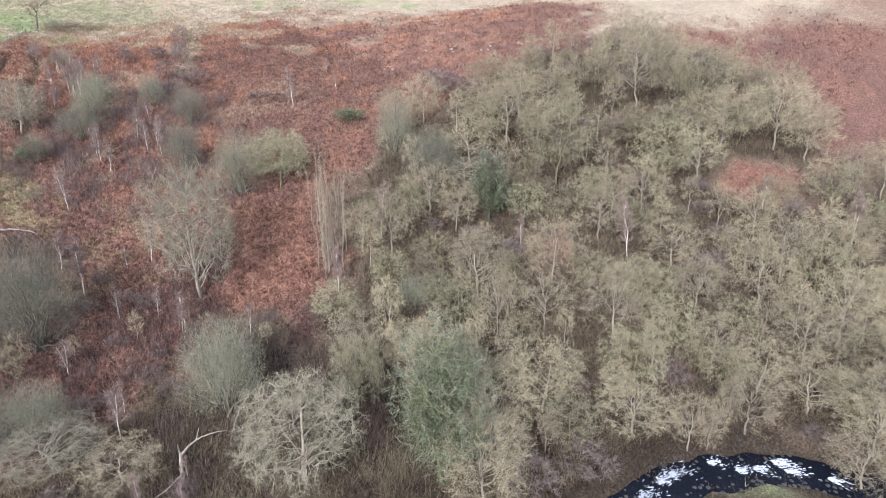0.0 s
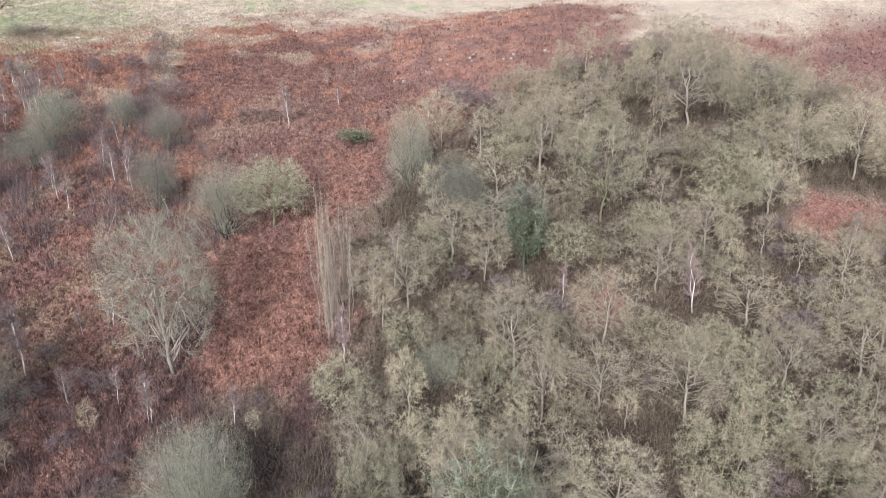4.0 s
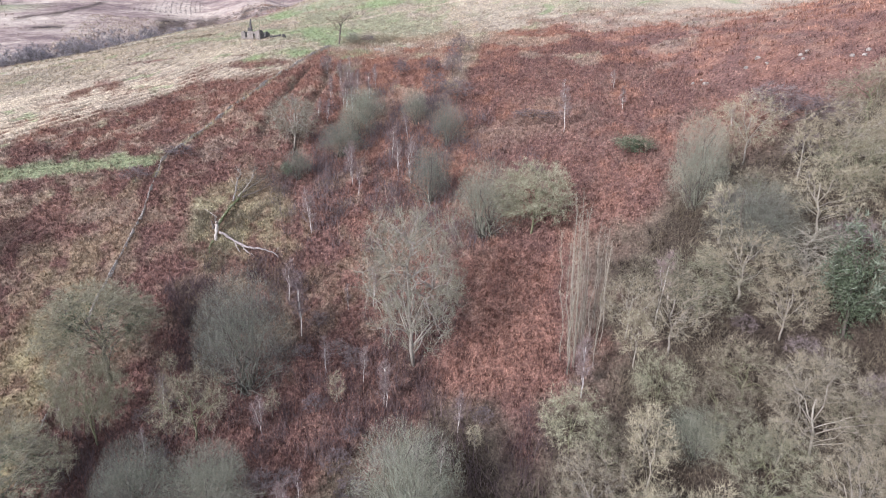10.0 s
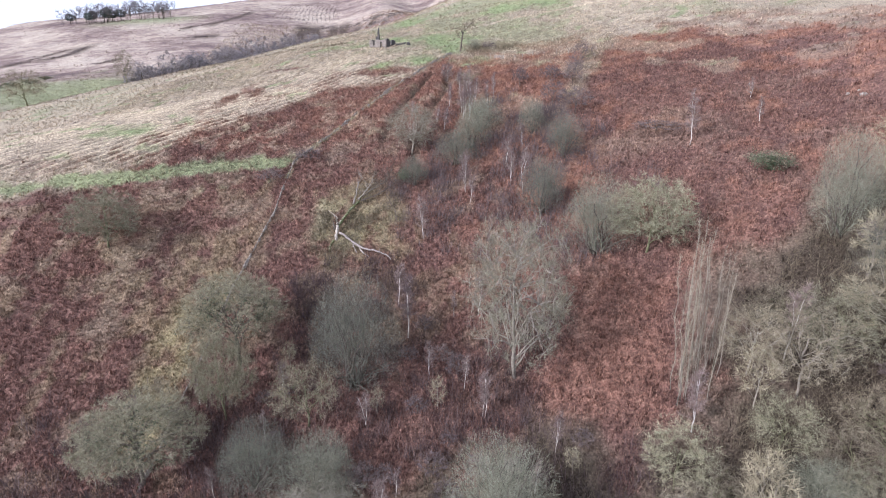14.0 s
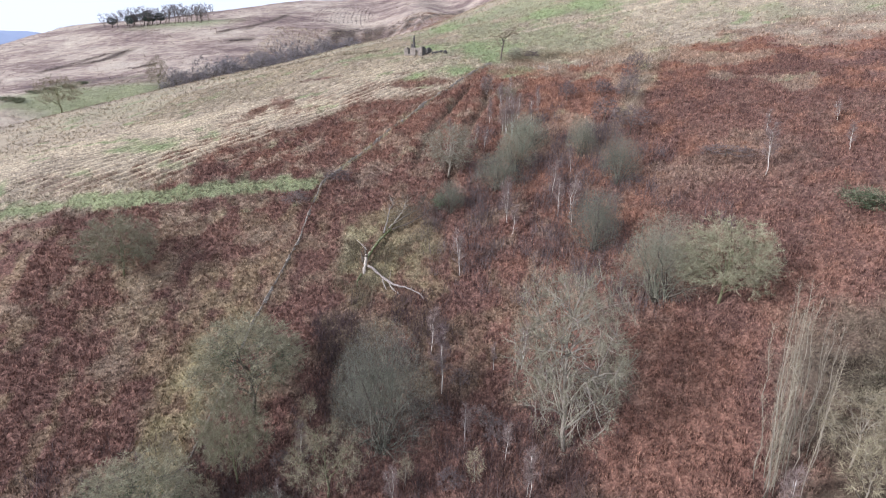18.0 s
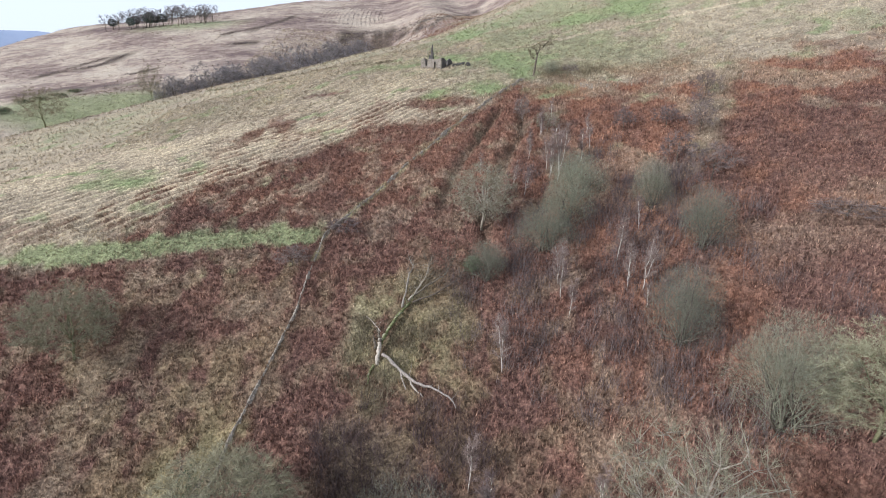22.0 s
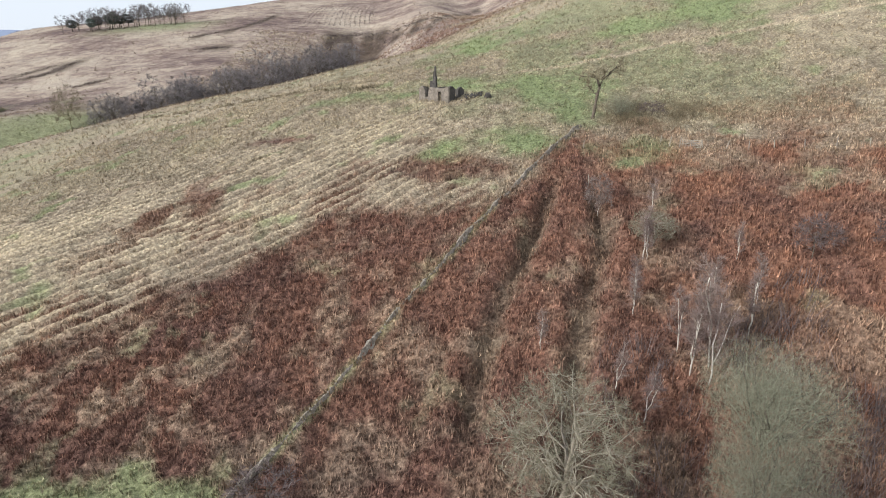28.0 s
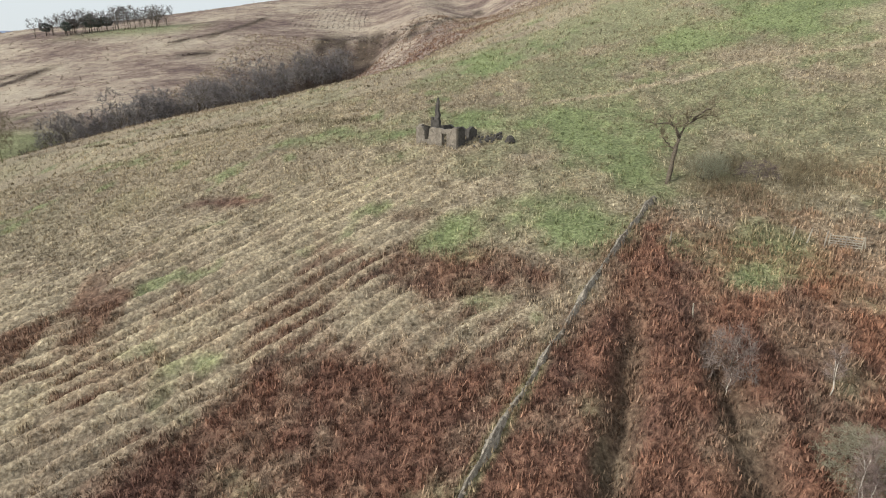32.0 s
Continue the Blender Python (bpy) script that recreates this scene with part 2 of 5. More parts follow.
def height(x, y):
    x, y = np.asarray(x, float), np.asarray(y, float)
    z = base_height(x, y)
    d, _ = line_distance(x, y, FIELD_WALL)
    z = z + 0.35 * np.exp(-((d / 1.3) ** 2))
    for k, tr in enumerate(TRENCHES):
        d, s = line_distance(x, y, tr)
        fade = np.clip(np.minimum(s, 1 - s) * 6, 0, 1)
        z = z - fade * np.clip(0.3 + 1.4 * fbm(x / 4, y / 4, 91, 2), 0, 1.3) * (1.45 * np.exp(-((d / 1.2) ** 2)) - 0.4 * np.exp(-(((d - 2.4) / 1.0) ** 2)))
    d, _ = line_distance(x, y, STREAM)
    z = z - 1.6 * np.exp(-((d / 4.2) ** 4))
    d, _ = line_distance(x, y, GULLY)
    z = z - 11.0 * np.exp(-((d / 19) ** 2))
    z = z - 30.0 * np.clip((-352 - x) / 75, 0, 1) ** 1.3 * np.clip((y - 250) / 120, 0, 1)
    d, _ = line_distance(x, y, PALE_HOLLOW + PALE_HOLLOW[:1])
    near = np.exp(-(((np.hypot(x - 20, y + 10)) / 190) ** 4))
    rough = 0.75 * (fbm(x / 7, y / 7, 3, 3) - 0.5) + 0.5 * (fbm(x / 2.2, y / 2.2, 8, 3) - 0.5)
    far = 10.0 * (fbm(x / 110, y / 110, 12, 4) - 0.5) * np.clip((np.hypot(x, y + 20) - 220) / 250, 0, 1)
    return z + near * rough + far


def cover(x, y):
    """What grows where: bracken, green grass, leaf litter, orange tint (each 0 to 1). The rest is straw-coloured grass.
    The litter tone also paints the trenches' shade.
    """
    n1, n2, n3 = fbm(x / 9, y / 9, 41, 4), fbm(x / 28, y / 28, 47, 3), fbm(x / 3.2, y / 3.2, 53, 3)
    right = np.clip((x - 32) / 10, 0, 1)
    br = soft_inside(x, y, BRACKEN, 2.6) * (1 - right) + soft_inside(x, y, BRACKEN, 8.0) * right
    mixed = soft_inside(x, y, MIXED, 3.0)
    br = np.maximum(br, mixed * np.clip((n1 - 0.44) * 6, 0, 0.8))
    br = br * (1 - soft_inside(x, y, PALE_HOLLOW, 2.4) * np.clip((n3 - 0.25) * 2.6, 0, 0.72))
    br = br * (1 - soft_inside(x, y, STRAW_BANK, 1.8) * np.clip((n3 - 0.12) * 2.6, 0, 0.74))
    br = br * (1 - soft_inside(x, y, STRAW_SLOPE, 4.0) * np.clip((n3 - 0.28) * 1.8, 0, 0.4))
    br = br * (1 - 0.7 * soft_inside(x, y, SCRUB_STRIP, 1.8))
    for poly in STRAW_ISLES:
        br = br * (1 - 0.7 * soft_inside(x, y, poly, 1.2) * np.clip((n3 - 0.2) * 2.2, 0.2, 1))
    br = np.maximum(br, soft_inside(x, y, THIN_BRACKEN, 5.0) * np.clip((0.5 * n1 + 0.5 * n3 - 0.51) * 7, 0, 0.5))
    for poly in BRACKEN_ISLES:
        br = np.maximum(br, 0.9 * soft_inside(x, y, poly, 1.2))
    left = np.clip((-14 - x) / 10, 0, 1) * np.clip((40 - y) / 20, 0, 1)
    br = br * (1 - left * np.clip((n1 * 0.5 + n3 * 0.5 - 0.52) * 8, 0, 0.22))
    br = br * (1 - np.clip((n1 - 0.54) * 8, 0, 0.42) * np.clip((x - 24) / 16, 0, 1) * np.clip((y + 25) / 25, 0, 1))
    br = br * (1 - 0.36 * np.clip((0.65 * n3 + 0.35 * n1 - 0.525) * 7, 0, 1) * np.clip((40 - x) / 14, 0.25, 1) * np.clip((y + 60) / 20, 0, 1))
    across = -0.53 * x + 0.85 * y + 1.3 * (fbm(x / 16, y / 16, 31, 2) - 0.5)
    furrow = np.clip((np.abs(np.sin(across * np.pi / 2.4)) - 0.55) * 3, 0, 1) * np.clip((n1 - 0.34) * 5, 0, 1)
    rim = np.clip(3.2 * soft_inside(x, y, BRACKEN, 12.0), 0, 1) * np.clip((y - 8) / 8, 0, 1) * np.clip((18 - x) / 10, 0, 1)
    br = np.maximum(br, rim * (0.22 + 0.58 * furrow))
    far = np.clip((np.hypot(x, y) - 170) / 90, 0, 1)
    br = np.maximum(br * (1 - far * (y > 40)), far * np.clip(0.30 + (fbm(x / 75, y / 45, 61, 4) - 0.5) * 4 + (fbm(x / 14, y / 9, 67, 3) - 0.5) * 1.5, 0, 0.8))
    br = np.maximum(br, 0.85 * soft_inside(x, y, CREST_BANK, 8.0))
    patch = np.clip((n1 - 0.66) * 10, 0, 0.8) * np.clip((y - 42) / 10, 0, 1) * np.clip((75 - y) / 15, 0, 1) * np.clip((25 - x) / 10, 0, 1)
    br = np.maximum(br, patch)
    gr = np.zeros_like(br)
    for poly in GREENS:
        gr = np.maximum(gr, soft_inside(x, y, poly, 2.5) * np.clip(0.35 + (n1 - 0.4) * 3, 0.2, 1))
    for poly, amount in ((STRAW_BANK, 0.10), (PALE_HOLLOW, 0.14)):
        gr = np.maximum(gr, amount * soft_inside(x, y, poly, 2.4) * np.clip((n3 - 0.2) * 3, 0.2, 1))
    d, _ = line_distance(x, y, GREEN_PATH)
    gr = np.maximum(gr, np.clip(1.2 - d / 2.2 + (n3 - 0.5) * 2.2, 0, 0.6))
    upper = np.clip((y - 55) / 30 + (x - 10) / 120, 0, 1) * (1 - far)
    gr = np.maximum(gr, upper * np.clip((n2 * 0.5 + n1 * 0.5 - 0.47) * 3.4, 0.02, 0.34) * np.clip((x + 40) / 50, 0.35, 1))
    gr = np.maximum(gr, 0.55 * np.clip((fbm(x / 6, y / 6, 71, 3) - 0.66) * 8, 0, 1) * (1 - br) * (y > 0))
    d, _ = line_distance(x, y, TRACK)
    gr, br = gr * (1 - np.exp(-((d / 0.9) ** 2))), br * (1 - np.exp(-((d / 0.9) ** 2)))
    d, _ = line_distance(x, y, FIELD_WALL)
    wallside = np.clip(1.1 - d / 0.8, 0, 1) * np.clip((n1 - 0.45) * 4, 0, 0.35) * (y > 0)
    gr = np.maximum(gr, wallside)
    br = br * (1 - gr)
    vale = soft_inside(x, y, VALE, 9.0) * np.clip(0.36 + (n2 - 0.45) * 3, 0.05, 0.7)
    knoll = np.clip(1.5 - np.hypot((x + 205) / 42, (y - 468) / 30), 0, 1)
    gr = np.maximum(np.maximum(gr * (1 - far), 0.75 * knoll), vale)
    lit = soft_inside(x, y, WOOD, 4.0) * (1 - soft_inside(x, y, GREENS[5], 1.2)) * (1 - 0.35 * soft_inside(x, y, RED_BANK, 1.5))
    for bank in FAR_BANKS:
        d, _ = line_distance(x, y, bank)
        lit = np.maximum(lit, np.clip(1.3 - d / 4.0, 0, 0.85))
    d, _ = line_distance(x, y, GULLY)
    lit = np.maximum(lit, np.clip(1.5 - d / 14.0, 0, 0.75) * np.clip((x + 145) / 15, 0, 1) * (y > 120))
    org = np.maximum(np.clip((x - 5) / 30, 0.14, 1), 0.5 * np.clip((y - 2) / 14, 0, 1)) * np.clip((y + 60) / 40, 0.3, 1) * np.clip(0.45 + (n2 - 0.45) * 2.5 + (fbm(x / 4, y / 4, 59, 3) - 0.5) * 2.6, 0, 1)
    for poly in ORANGE:
        k = soft_inside(x, y, poly, 1.6)
        lit, org, br = lit * (1 - k), np.maximum(org * (1 - k), 0.5 * k), np.maximum(br, 0.68 * k)
    lit = np.maximum(lit, 0.6 * soft_inside(x, y, DARK_HOLLOW, 3.0) * np.clip((n1 * 0.5 + n3 * 0.5 - 0.35) * 5, 0, 1))
    # litter tone along the trenches paints the shadow in them
    for tr in TRENCHES:
        d, s = line_distance(x, y, tr)
        lit = np.maximum(lit, 0.42 * np.clip(1.25 - d / 1.4 + (n3 - 0.5), 0, 1) * np.clip(np.minimum(s, 1 - s) * 6, 0, 1))
    br = br * (1 - 0.75 * lit)
    return np.clip(br, 0, 1), np.clip(gr, 0, 1), np.clip(lit, 0, 1), np.clip(org, 0, 1)


# ---- materials -----------------------------------------------------------
def material(name):
    m = bpy.data.materials.new(name)
    m.use_nodes = True
    t = m.node_tree
    return m, t.nodes, t.links, t.nodes["Principled BSDF"]


def noise_node(n, l, scale, detail=4, rough=0.6, coords=None):
    node = n.new("ShaderNodeTexNoise")
    node.inputs["Scale"].default_value, node.inputs["Detail"].default_value, node.inputs["Roughness"].default_value = scale, detail, rough
    if coords is not None:
        l.new(coords, node.inputs["Vector"])
    return node


def ramp_node(n, l, value, stops):
    node = n.new("ShaderNodeValToRGB")
    el = node.color_ramp.elements
    el[0].position, el[0].color = stops[0][0], (*stops[0][1], 1)
    el[1].position, el[1].color = stops[-1][0], (*stops[-1][1], 1)
    for p, c in stops[1:-1]:
        e = el.new(p)
        e.color = (*c, 1)
    l.new(value, node.inputs[0])
    return node


def mix_node(n, l, fac, a, b, mode="MIX"):
    node = n.new("ShaderNodeMix")
    node.data_type, node.blend_type = "RGBA", mode
    for sock, v in ((node.inputs[0], fac), (node.inputs[6], a), (node.inputs[7], b)):
        if isinstance(v, (int, float)):
            sock.default_value = v
        elif isinstance(v, tuple):
            sock.default_value = (*v, 1)
        else:
            l.new(v, sock)
    return node.outputs[2]


def land_material(name, island):
    """Bracken, straw, green grass and leaf litter, mixed by the cover of the place."""
    m, n, l, bsdf = material(name)
    at = n.new("ShaderNodeAttribute")
    at.attribute_name = "cover"
    sep = n.new("ShaderNodeSeparateColor")
    l.new(at.outputs["Color"], sep.inputs[0])
    tint = n.new("ShaderNodeAttribute")
    tint.attribute_name = "tint"
    co = n.new("ShaderNodeTexCoord").outputs["Object"]
    fine, mid, big = noise_node(n, l, 3.2, 5, 0.7, co), noise_node(n, l, 0.45, 5, 0.65, co), noise_node(n, l, 0.06, 4, 0.6, co)
    if island:
        even = n.new("ShaderNodeMapRange")
        even.inputs[3].default_value, even.inputs[4].default_value = 0.10, 0.86
        l.new(n.new("ShaderNodeNewGeometry").outputs["Random Per Island"], even.inputs[0])
        var = even.outputs[0]
    else:
        spread = n.new("ShaderNodeMapRange")
        spread.inputs[1].default_value, spread.inputs[2].default_value = 0.30, 0.70
        l.new(fine.outputs[0], spread.inputs[0])
        var = spread.outputs[0]
    g, gs = (1.02, 1.25) if island else (0.82, 1.14)  # standing fronds lighter, the thatch under them darker: shade between fronds put into the colour
    dark_br = ramp_node(n, l, var, [(0.0, (g * 0.086, g * 0.050, g * 0.044)), (0.45, (g * 0.178, g * 0.101, g * 0.081)), (0.8, (g * 0.262, g * 0.158, g * 0.120)), (1.0, (g * 0.33, g * 0.228, g * 0.170))])
    red_br = ramp_node(n, l, var, [(0.0, (g * 0.155, g * 0.083, g * 0.059)), (0.45, (g * 0.29, g * 0.152, g * 0.101)), (0.8, (g * 0.365, g * 0.204, g * 0.136)), (1.0, (g * 0.41, g * 0.262, g * 0.18))])
    straw = ramp_node(n, l, var, [(0.0, (gs * 0.17, gs * 0.135, gs * 0.092)), (0.4, (gs * 0.29, gs * 0.242, gs * 0.172)), (0.75, (gs * 0.41, gs * 0.352, gs * 0.258)), (1.0, (gs * 0.54, gs * 0.475, gs * 0.36))])
    green = ramp_node(n, l, var, [(0.0, (0.122, 0.150, 0.066)), (0.5, (0.222, 0.264, 0.128)), (1.0, (0.345, 0.372, 0.208))])
    # leaf litter, darkened further to carry the shade under the trees
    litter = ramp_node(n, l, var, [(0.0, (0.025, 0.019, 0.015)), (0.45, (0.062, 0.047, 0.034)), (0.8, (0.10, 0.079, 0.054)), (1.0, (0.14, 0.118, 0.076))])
    br = mix_node(n, l, tint.outputs["Fac"], dark_br.outputs[0], red_br.outputs[0])
    dry = n.new("ShaderNodeAttribute")
    dry.attribute_name = "rush"
    rush = ramp_node(n, l, var, [(0.0, (0.125, 0.096, 0.048)), (0.4, (0.25, 0.198, 0.108)), (0.75, (0.36, 0.292, 0.172)), (1.0, (0.47, 0.40, 0.255))])
    grass = mix_node(n, l, dry.outputs["Fac"], straw.outputs[0], rush.outputs[0])
    c = mix_node(n, l, sep.outputs[0], grass, br)
    c = mix_node(n, l, sep.outputs[1], c, green.outputs[0])
    if not island:
        away = n.new("ShaderNodeAttribute")
        away.attribute_name = "away"
        turn = n.new("ShaderNodeMapping")
        turn.inputs["Rotation"].default_value[2] = 0.5
        turn.inputs["Scale"].default_value = (0.8, 1.0, 1.0)
        l.new(co, turn.inputs["Vector"])
        moor_a, moor_b = noise_node(n, l, 0.018, 8, 0.62, turn.outputs[0]), noise_node(n, l, 0.16, 7, 0.75, turn.outputs[0])
        blend = n.new("ShaderNodeMix")
        blend.inputs[0].default_value = 0.42
        l.new(moor_a.outputs[0], blend.inputs[2])
        l.new(moor_b.outputs[0], blend.inputs[3])
        moor = ramp_node(n, l, blend.outputs[0], [(0.40, (0.13, 0.092, 0.086)), (0.47, (0.24, 0.182, 0.155)), (0.53, (0.36, 0.295, 0.238)), (0.60, (0.45, 0.385, 0.305))])
        c = mix_node(n, l, away.outputs["Fac"], c, moor.outputs[0])
        c = mix_node(n, l, sep.outputs[1], c, green.outputs[0])
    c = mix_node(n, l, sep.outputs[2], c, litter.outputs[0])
    # alpha darkens or lightens; on the ground it paints shaded gaps and lit tops
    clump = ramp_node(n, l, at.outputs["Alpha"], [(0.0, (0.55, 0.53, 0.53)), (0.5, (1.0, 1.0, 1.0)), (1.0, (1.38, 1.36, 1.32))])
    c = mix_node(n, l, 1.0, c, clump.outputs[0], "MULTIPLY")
    tuft = noise_node(n, l, 2.4, 3, 0.6, co)
    tufts = ramp_node(n, l, tuft.outputs[0], [(0.37, (0.50, 0.48, 0.48)), (0.5, (0.98, 0.98, 0.98)), (0.62, (1.42, 1.41, 1.37))])
    c = mix_node(n, l, 0.6, c, tufts.outputs[0], "MULTIPLY")
    shade = ramp_node(n, l, mid.outputs[0], [(0.25, (0.66, 0.66, 0.67)), (0.55, (1.0, 1.0, 1.0)), (0.8, (1.22, 1.2, 1.15))])
    c = mix_node(n, l, 0.8, c, shade.outputs[0], "MULTIPLY")
    broad = ramp_node(n, l, big.outputs[0], [(0.3, (0.8, 0.78, 0.80)), (0.7, (1.14, 1.12, 1.06))])
    c = mix_node(n, l, 0.7, c, broad.outputs[0], "MULTIPLY")
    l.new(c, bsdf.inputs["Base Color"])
    bsdf.inputs["Roughness"].default_value = 0.95
    bsdf.inputs["Specular IOR Level"].default_value = 0.12
    if not island:
        b = n.new("ShaderNodeBump")
        b.inputs["Strength"].default_value, b.inputs["Distance"].default_value = 0.9, 0.35
        l.new(fine.outputs[0], b.inputs["Height"])
        l.new(b.outputs[0], bsdf.inputs["Normal"])
    return m


def bark_material(name, low, mid, high, scale=6.0, island=False, rough=0.9):
    m, n, l, bsdf = material(name)
    co = n.new("ShaderNodeTexCoord").outputs["Object"]
    a = noise_node(n, l, scale, 5, 0.7, co)
    r = ramp_node(n, l, a.outputs[0], [(0.25, low), (0.5, mid), (0.75, high)])
    info = n.new("ShaderNodeObjectInfo")
    vary = ramp_node(n, l, info.outputs["Random"], [(0.0, (0.78, 0.76, 0.76)), (0.5, (1.0, 0.97, 0.92)), (1.0, (1.2, 1.2, 1.12))])
    c = mix_node(n, l, 1.0, r.outputs[0], vary.outputs[0], "MULTIPLY")
    if island:
        geo = n.new("ShaderNodeNewGeometry")
        v2 = ramp_node(n, l, geo.outputs["Random Per Island"], [(0.0, (0.62, 0.6, 0.6)), (1.0, (1.3, 1.3, 1.3))])
        c = mix_node(n, l, 1.0, c, v2.outputs[0], "MULTIPLY")
    l.new(c, bsdf.inputs["Base Color"])
    bsdf.inputs["Roughness"].default_value = rough
    bsdf.inputs["Specular IOR Level"].default_value = 0.2
    return m


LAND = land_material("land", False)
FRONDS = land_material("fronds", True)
BARK = {
    "ash": bark_material("ash_bark", (0.12, 0.104, 0.082), (0.285, 0.254, 0.205), (0.42, 0.385, 0.32)),
    "birch": bark_material("birch_bark", (0.20, 0.17, 0.15), (0.55, 0.51, 0.46), (0.75, 0.72, 0.68), 3.0),
    "dark": bark_material("dark_bark", (0.05, 0.042, 0.035), (0.12, 0.10, 0.08), (0.20, 0.175, 0.14)),
    "moss": bark_material("mossy_bark", (0.075, 0.072, 0.042), (0.155, 0.153, 0.085), (0.26, 0.25, 0.16)),
    "mossed": bark_material("moss_covered_wood", (0.045, 0.040, 0.030), (0.115, 0.125, 0.050), (0.40, 0.37, 0.32), 2.2),
    "dead": bark_material("bleached_wood", (0.13, 0.105, 0.09), (0.33, 0.29, 0.25), (0.52, 0.48, 0.43), 4.0),
}
TWIG = {
    "ash": bark_material("ash_twig", (0.175, 0.153, 0.100), (0.305, 0.270, 0.183), (0.45, 0.408, 0.29), 1.2, True),
    "grey": bark_material("grey_twig", (0.128, 0.122, 0.086), (0.216, 0.207, 0.150), (0.335, 0.322, 0.24), 1.2, True),
    "willow": bark_material("willow_twig", (0.142, 0.145, 0.106), (0.212, 0.214, 0.160), (0.30, 0.298, 0.23), 0.8, True),
    "thorn": bark_material("thorn_twig", (0.135, 0.115, 0.080), (0.225, 0.195, 0.138), (0.335, 0.298, 0.212), 0.9, True),
    "lichen": bark_material("lichen_twig", (0.155, 0.147, 0.096), (0.265, 0.253, 0.170), (0.41, 0.395, 0.275), 0.9, True),
    "birch": bark_material("birch_twig", (0.16, 0.115, 0.11), (0.24, 0.185, 0.17), (0.34, 0.28, 0.25), 1.0, True),
    "poplar": bark_material("poplar_twig", (0.20, 0.176, 0.128), (0.315, 0.28, 0.205), (0.44, 0.395, 0.30), 1.0, True),
    "ivy": bark_material("ivy_twig", (0.10, 0.122, 0.08), (0.175, 0.20, 0.14), (0.28, 0.305, 0.23), 0.9, True),
    "far": bark_material("far_twig", (0.135, 0.125, 0.13), (0.22, 0.205, 0.21), (0.32, 0.30, 0.30), 0.5, True),
    "moor": bark_material("moor_twig", (0.17, 0.128, 0.105), (0.31, 0.245, 0.19), (0.45, 0.38, 0.285), 0.03, True),
    "purple": bark_material("purple_twig", (0.115, 0.088, 0.084), (0.18, 0.145, 0.136), (0.27, 0.225, 0.208), 0.7, True),
    "conifer": bark_material("needles", (0.055, 0.072, 0.066), (0.09, 0.115, 0.104), (0.14, 0.17, 0.153), 0.8, True),
}
BRUSH = bark_material("brush_twig", (0.105, 0.087, 0.058), (0.19, 0.161, 0.106), (0.285, 0.248, 0.164), 0.12, True)
SHOOT = bark_material("dark_shoot", (0.055, 0.038, 0.038), (0.10, 0.072, 0.070), (0.165, 0.125, 0.115), 0.2, True)
LEAF = bark_material("ivy_leaf", (0.055, 0.07, 0.038), (0.105, 0.132, 0.072), (0.19, 0.222, 0.135), 0.9, True, 0.55)


# ---- mesh helpers ----------------------------------------------------------
class Shape:
    """Gathers vertices and faces of one mesh."""

    def __init__(self):
        self.v, self.f, self.n = [], [], 0

    def add(self, verts, faces):
        verts = np.asarray(verts, float).reshape(-1, 3)
        self.v.append(verts)
        self.f.extend(tuple(i + self.n for i in f) for f in faces)
        self.n += len(verts)

    def tris(self, verts):
        """Loose triangles, three vertices each."""
        verts = np.asarray(verts, float).reshape(-1, 3)
        k = len(verts) // 3
        self.v.append(verts)
        self.f.extend(map(tuple, (np.arange(3 * k).reshape(-1, 3) + self.n).tolist()))
        self.n += 3 * k

    def tube(self, pts, radii, sides=5, cap=True):
        pts, rings = np.asarray(pts, float), []
        k = len(pts)
        for i in range(k):
            d = pts[min(i + 1, k - 1)] - pts[max(i - 1, 0)]
            d = d / (np.linalg.norm(d) + 1e-9)
            ref = np.array((0.0, 0.0, 1.0)) if abs(d[2]) < 0.9 else np.array((1.0, 0.0, 0.0))
            a = np.cross(d, ref)
            a /= np.linalg.norm(a)
            b = np.cross(d, a)
            ang = np.arange(sides) * 2 * np.pi / sides
            rings.append(pts[i] + radii[i] * (np.cos(ang)[:, None] * a + np.sin(ang)[:, None] * b))
        faces = []
        for i in range(k - 1):
            for s in range(sides):
                t = (s + 1) % sides
                faces.append((i * sides + s, i * sides + t, (i + 1) * sides + t, (i + 1) * sides + s))
        if cap:
            faces += [tuple(range(sides))[::-1], tuple((k - 1) * sides + s for s in range(sides))]
        self.add(np.concatenate(rings), faces)

    def box(self, lo, hi, m=None):
        (x0, y0, z0), (x1, y1, z1) = lo, hi
        v = [(x0, y0, z0), (x1, y0, z0), (x1, y1, z0), (x0, y1, z0), (x0, y0, z1), (x1, y0, z1), (x1, y1, z1), (x0, y1, z1)]
        if m is not None:
            v = [tuple(m @ Vector(p)) for p in v]
        self.add(v, [(3, 2, 1, 0), (4, 5, 6, 7), (0, 1, 5, 4), (1, 2, 6, 5), (2, 3, 7, 6), (3, 0, 4, 7)])

    def mesh(self, name, mat, smooth=False):
        me = bpy.data.meshes.new(name)
        me.from_pydata(np.concatenate(self.v).tolist(), [], self.f)
        me.materials.append(mat)
        if smooth:
            me.polygons.foreach_set("use_smooth", np.ones(len(me.polygons), bool))
        return me


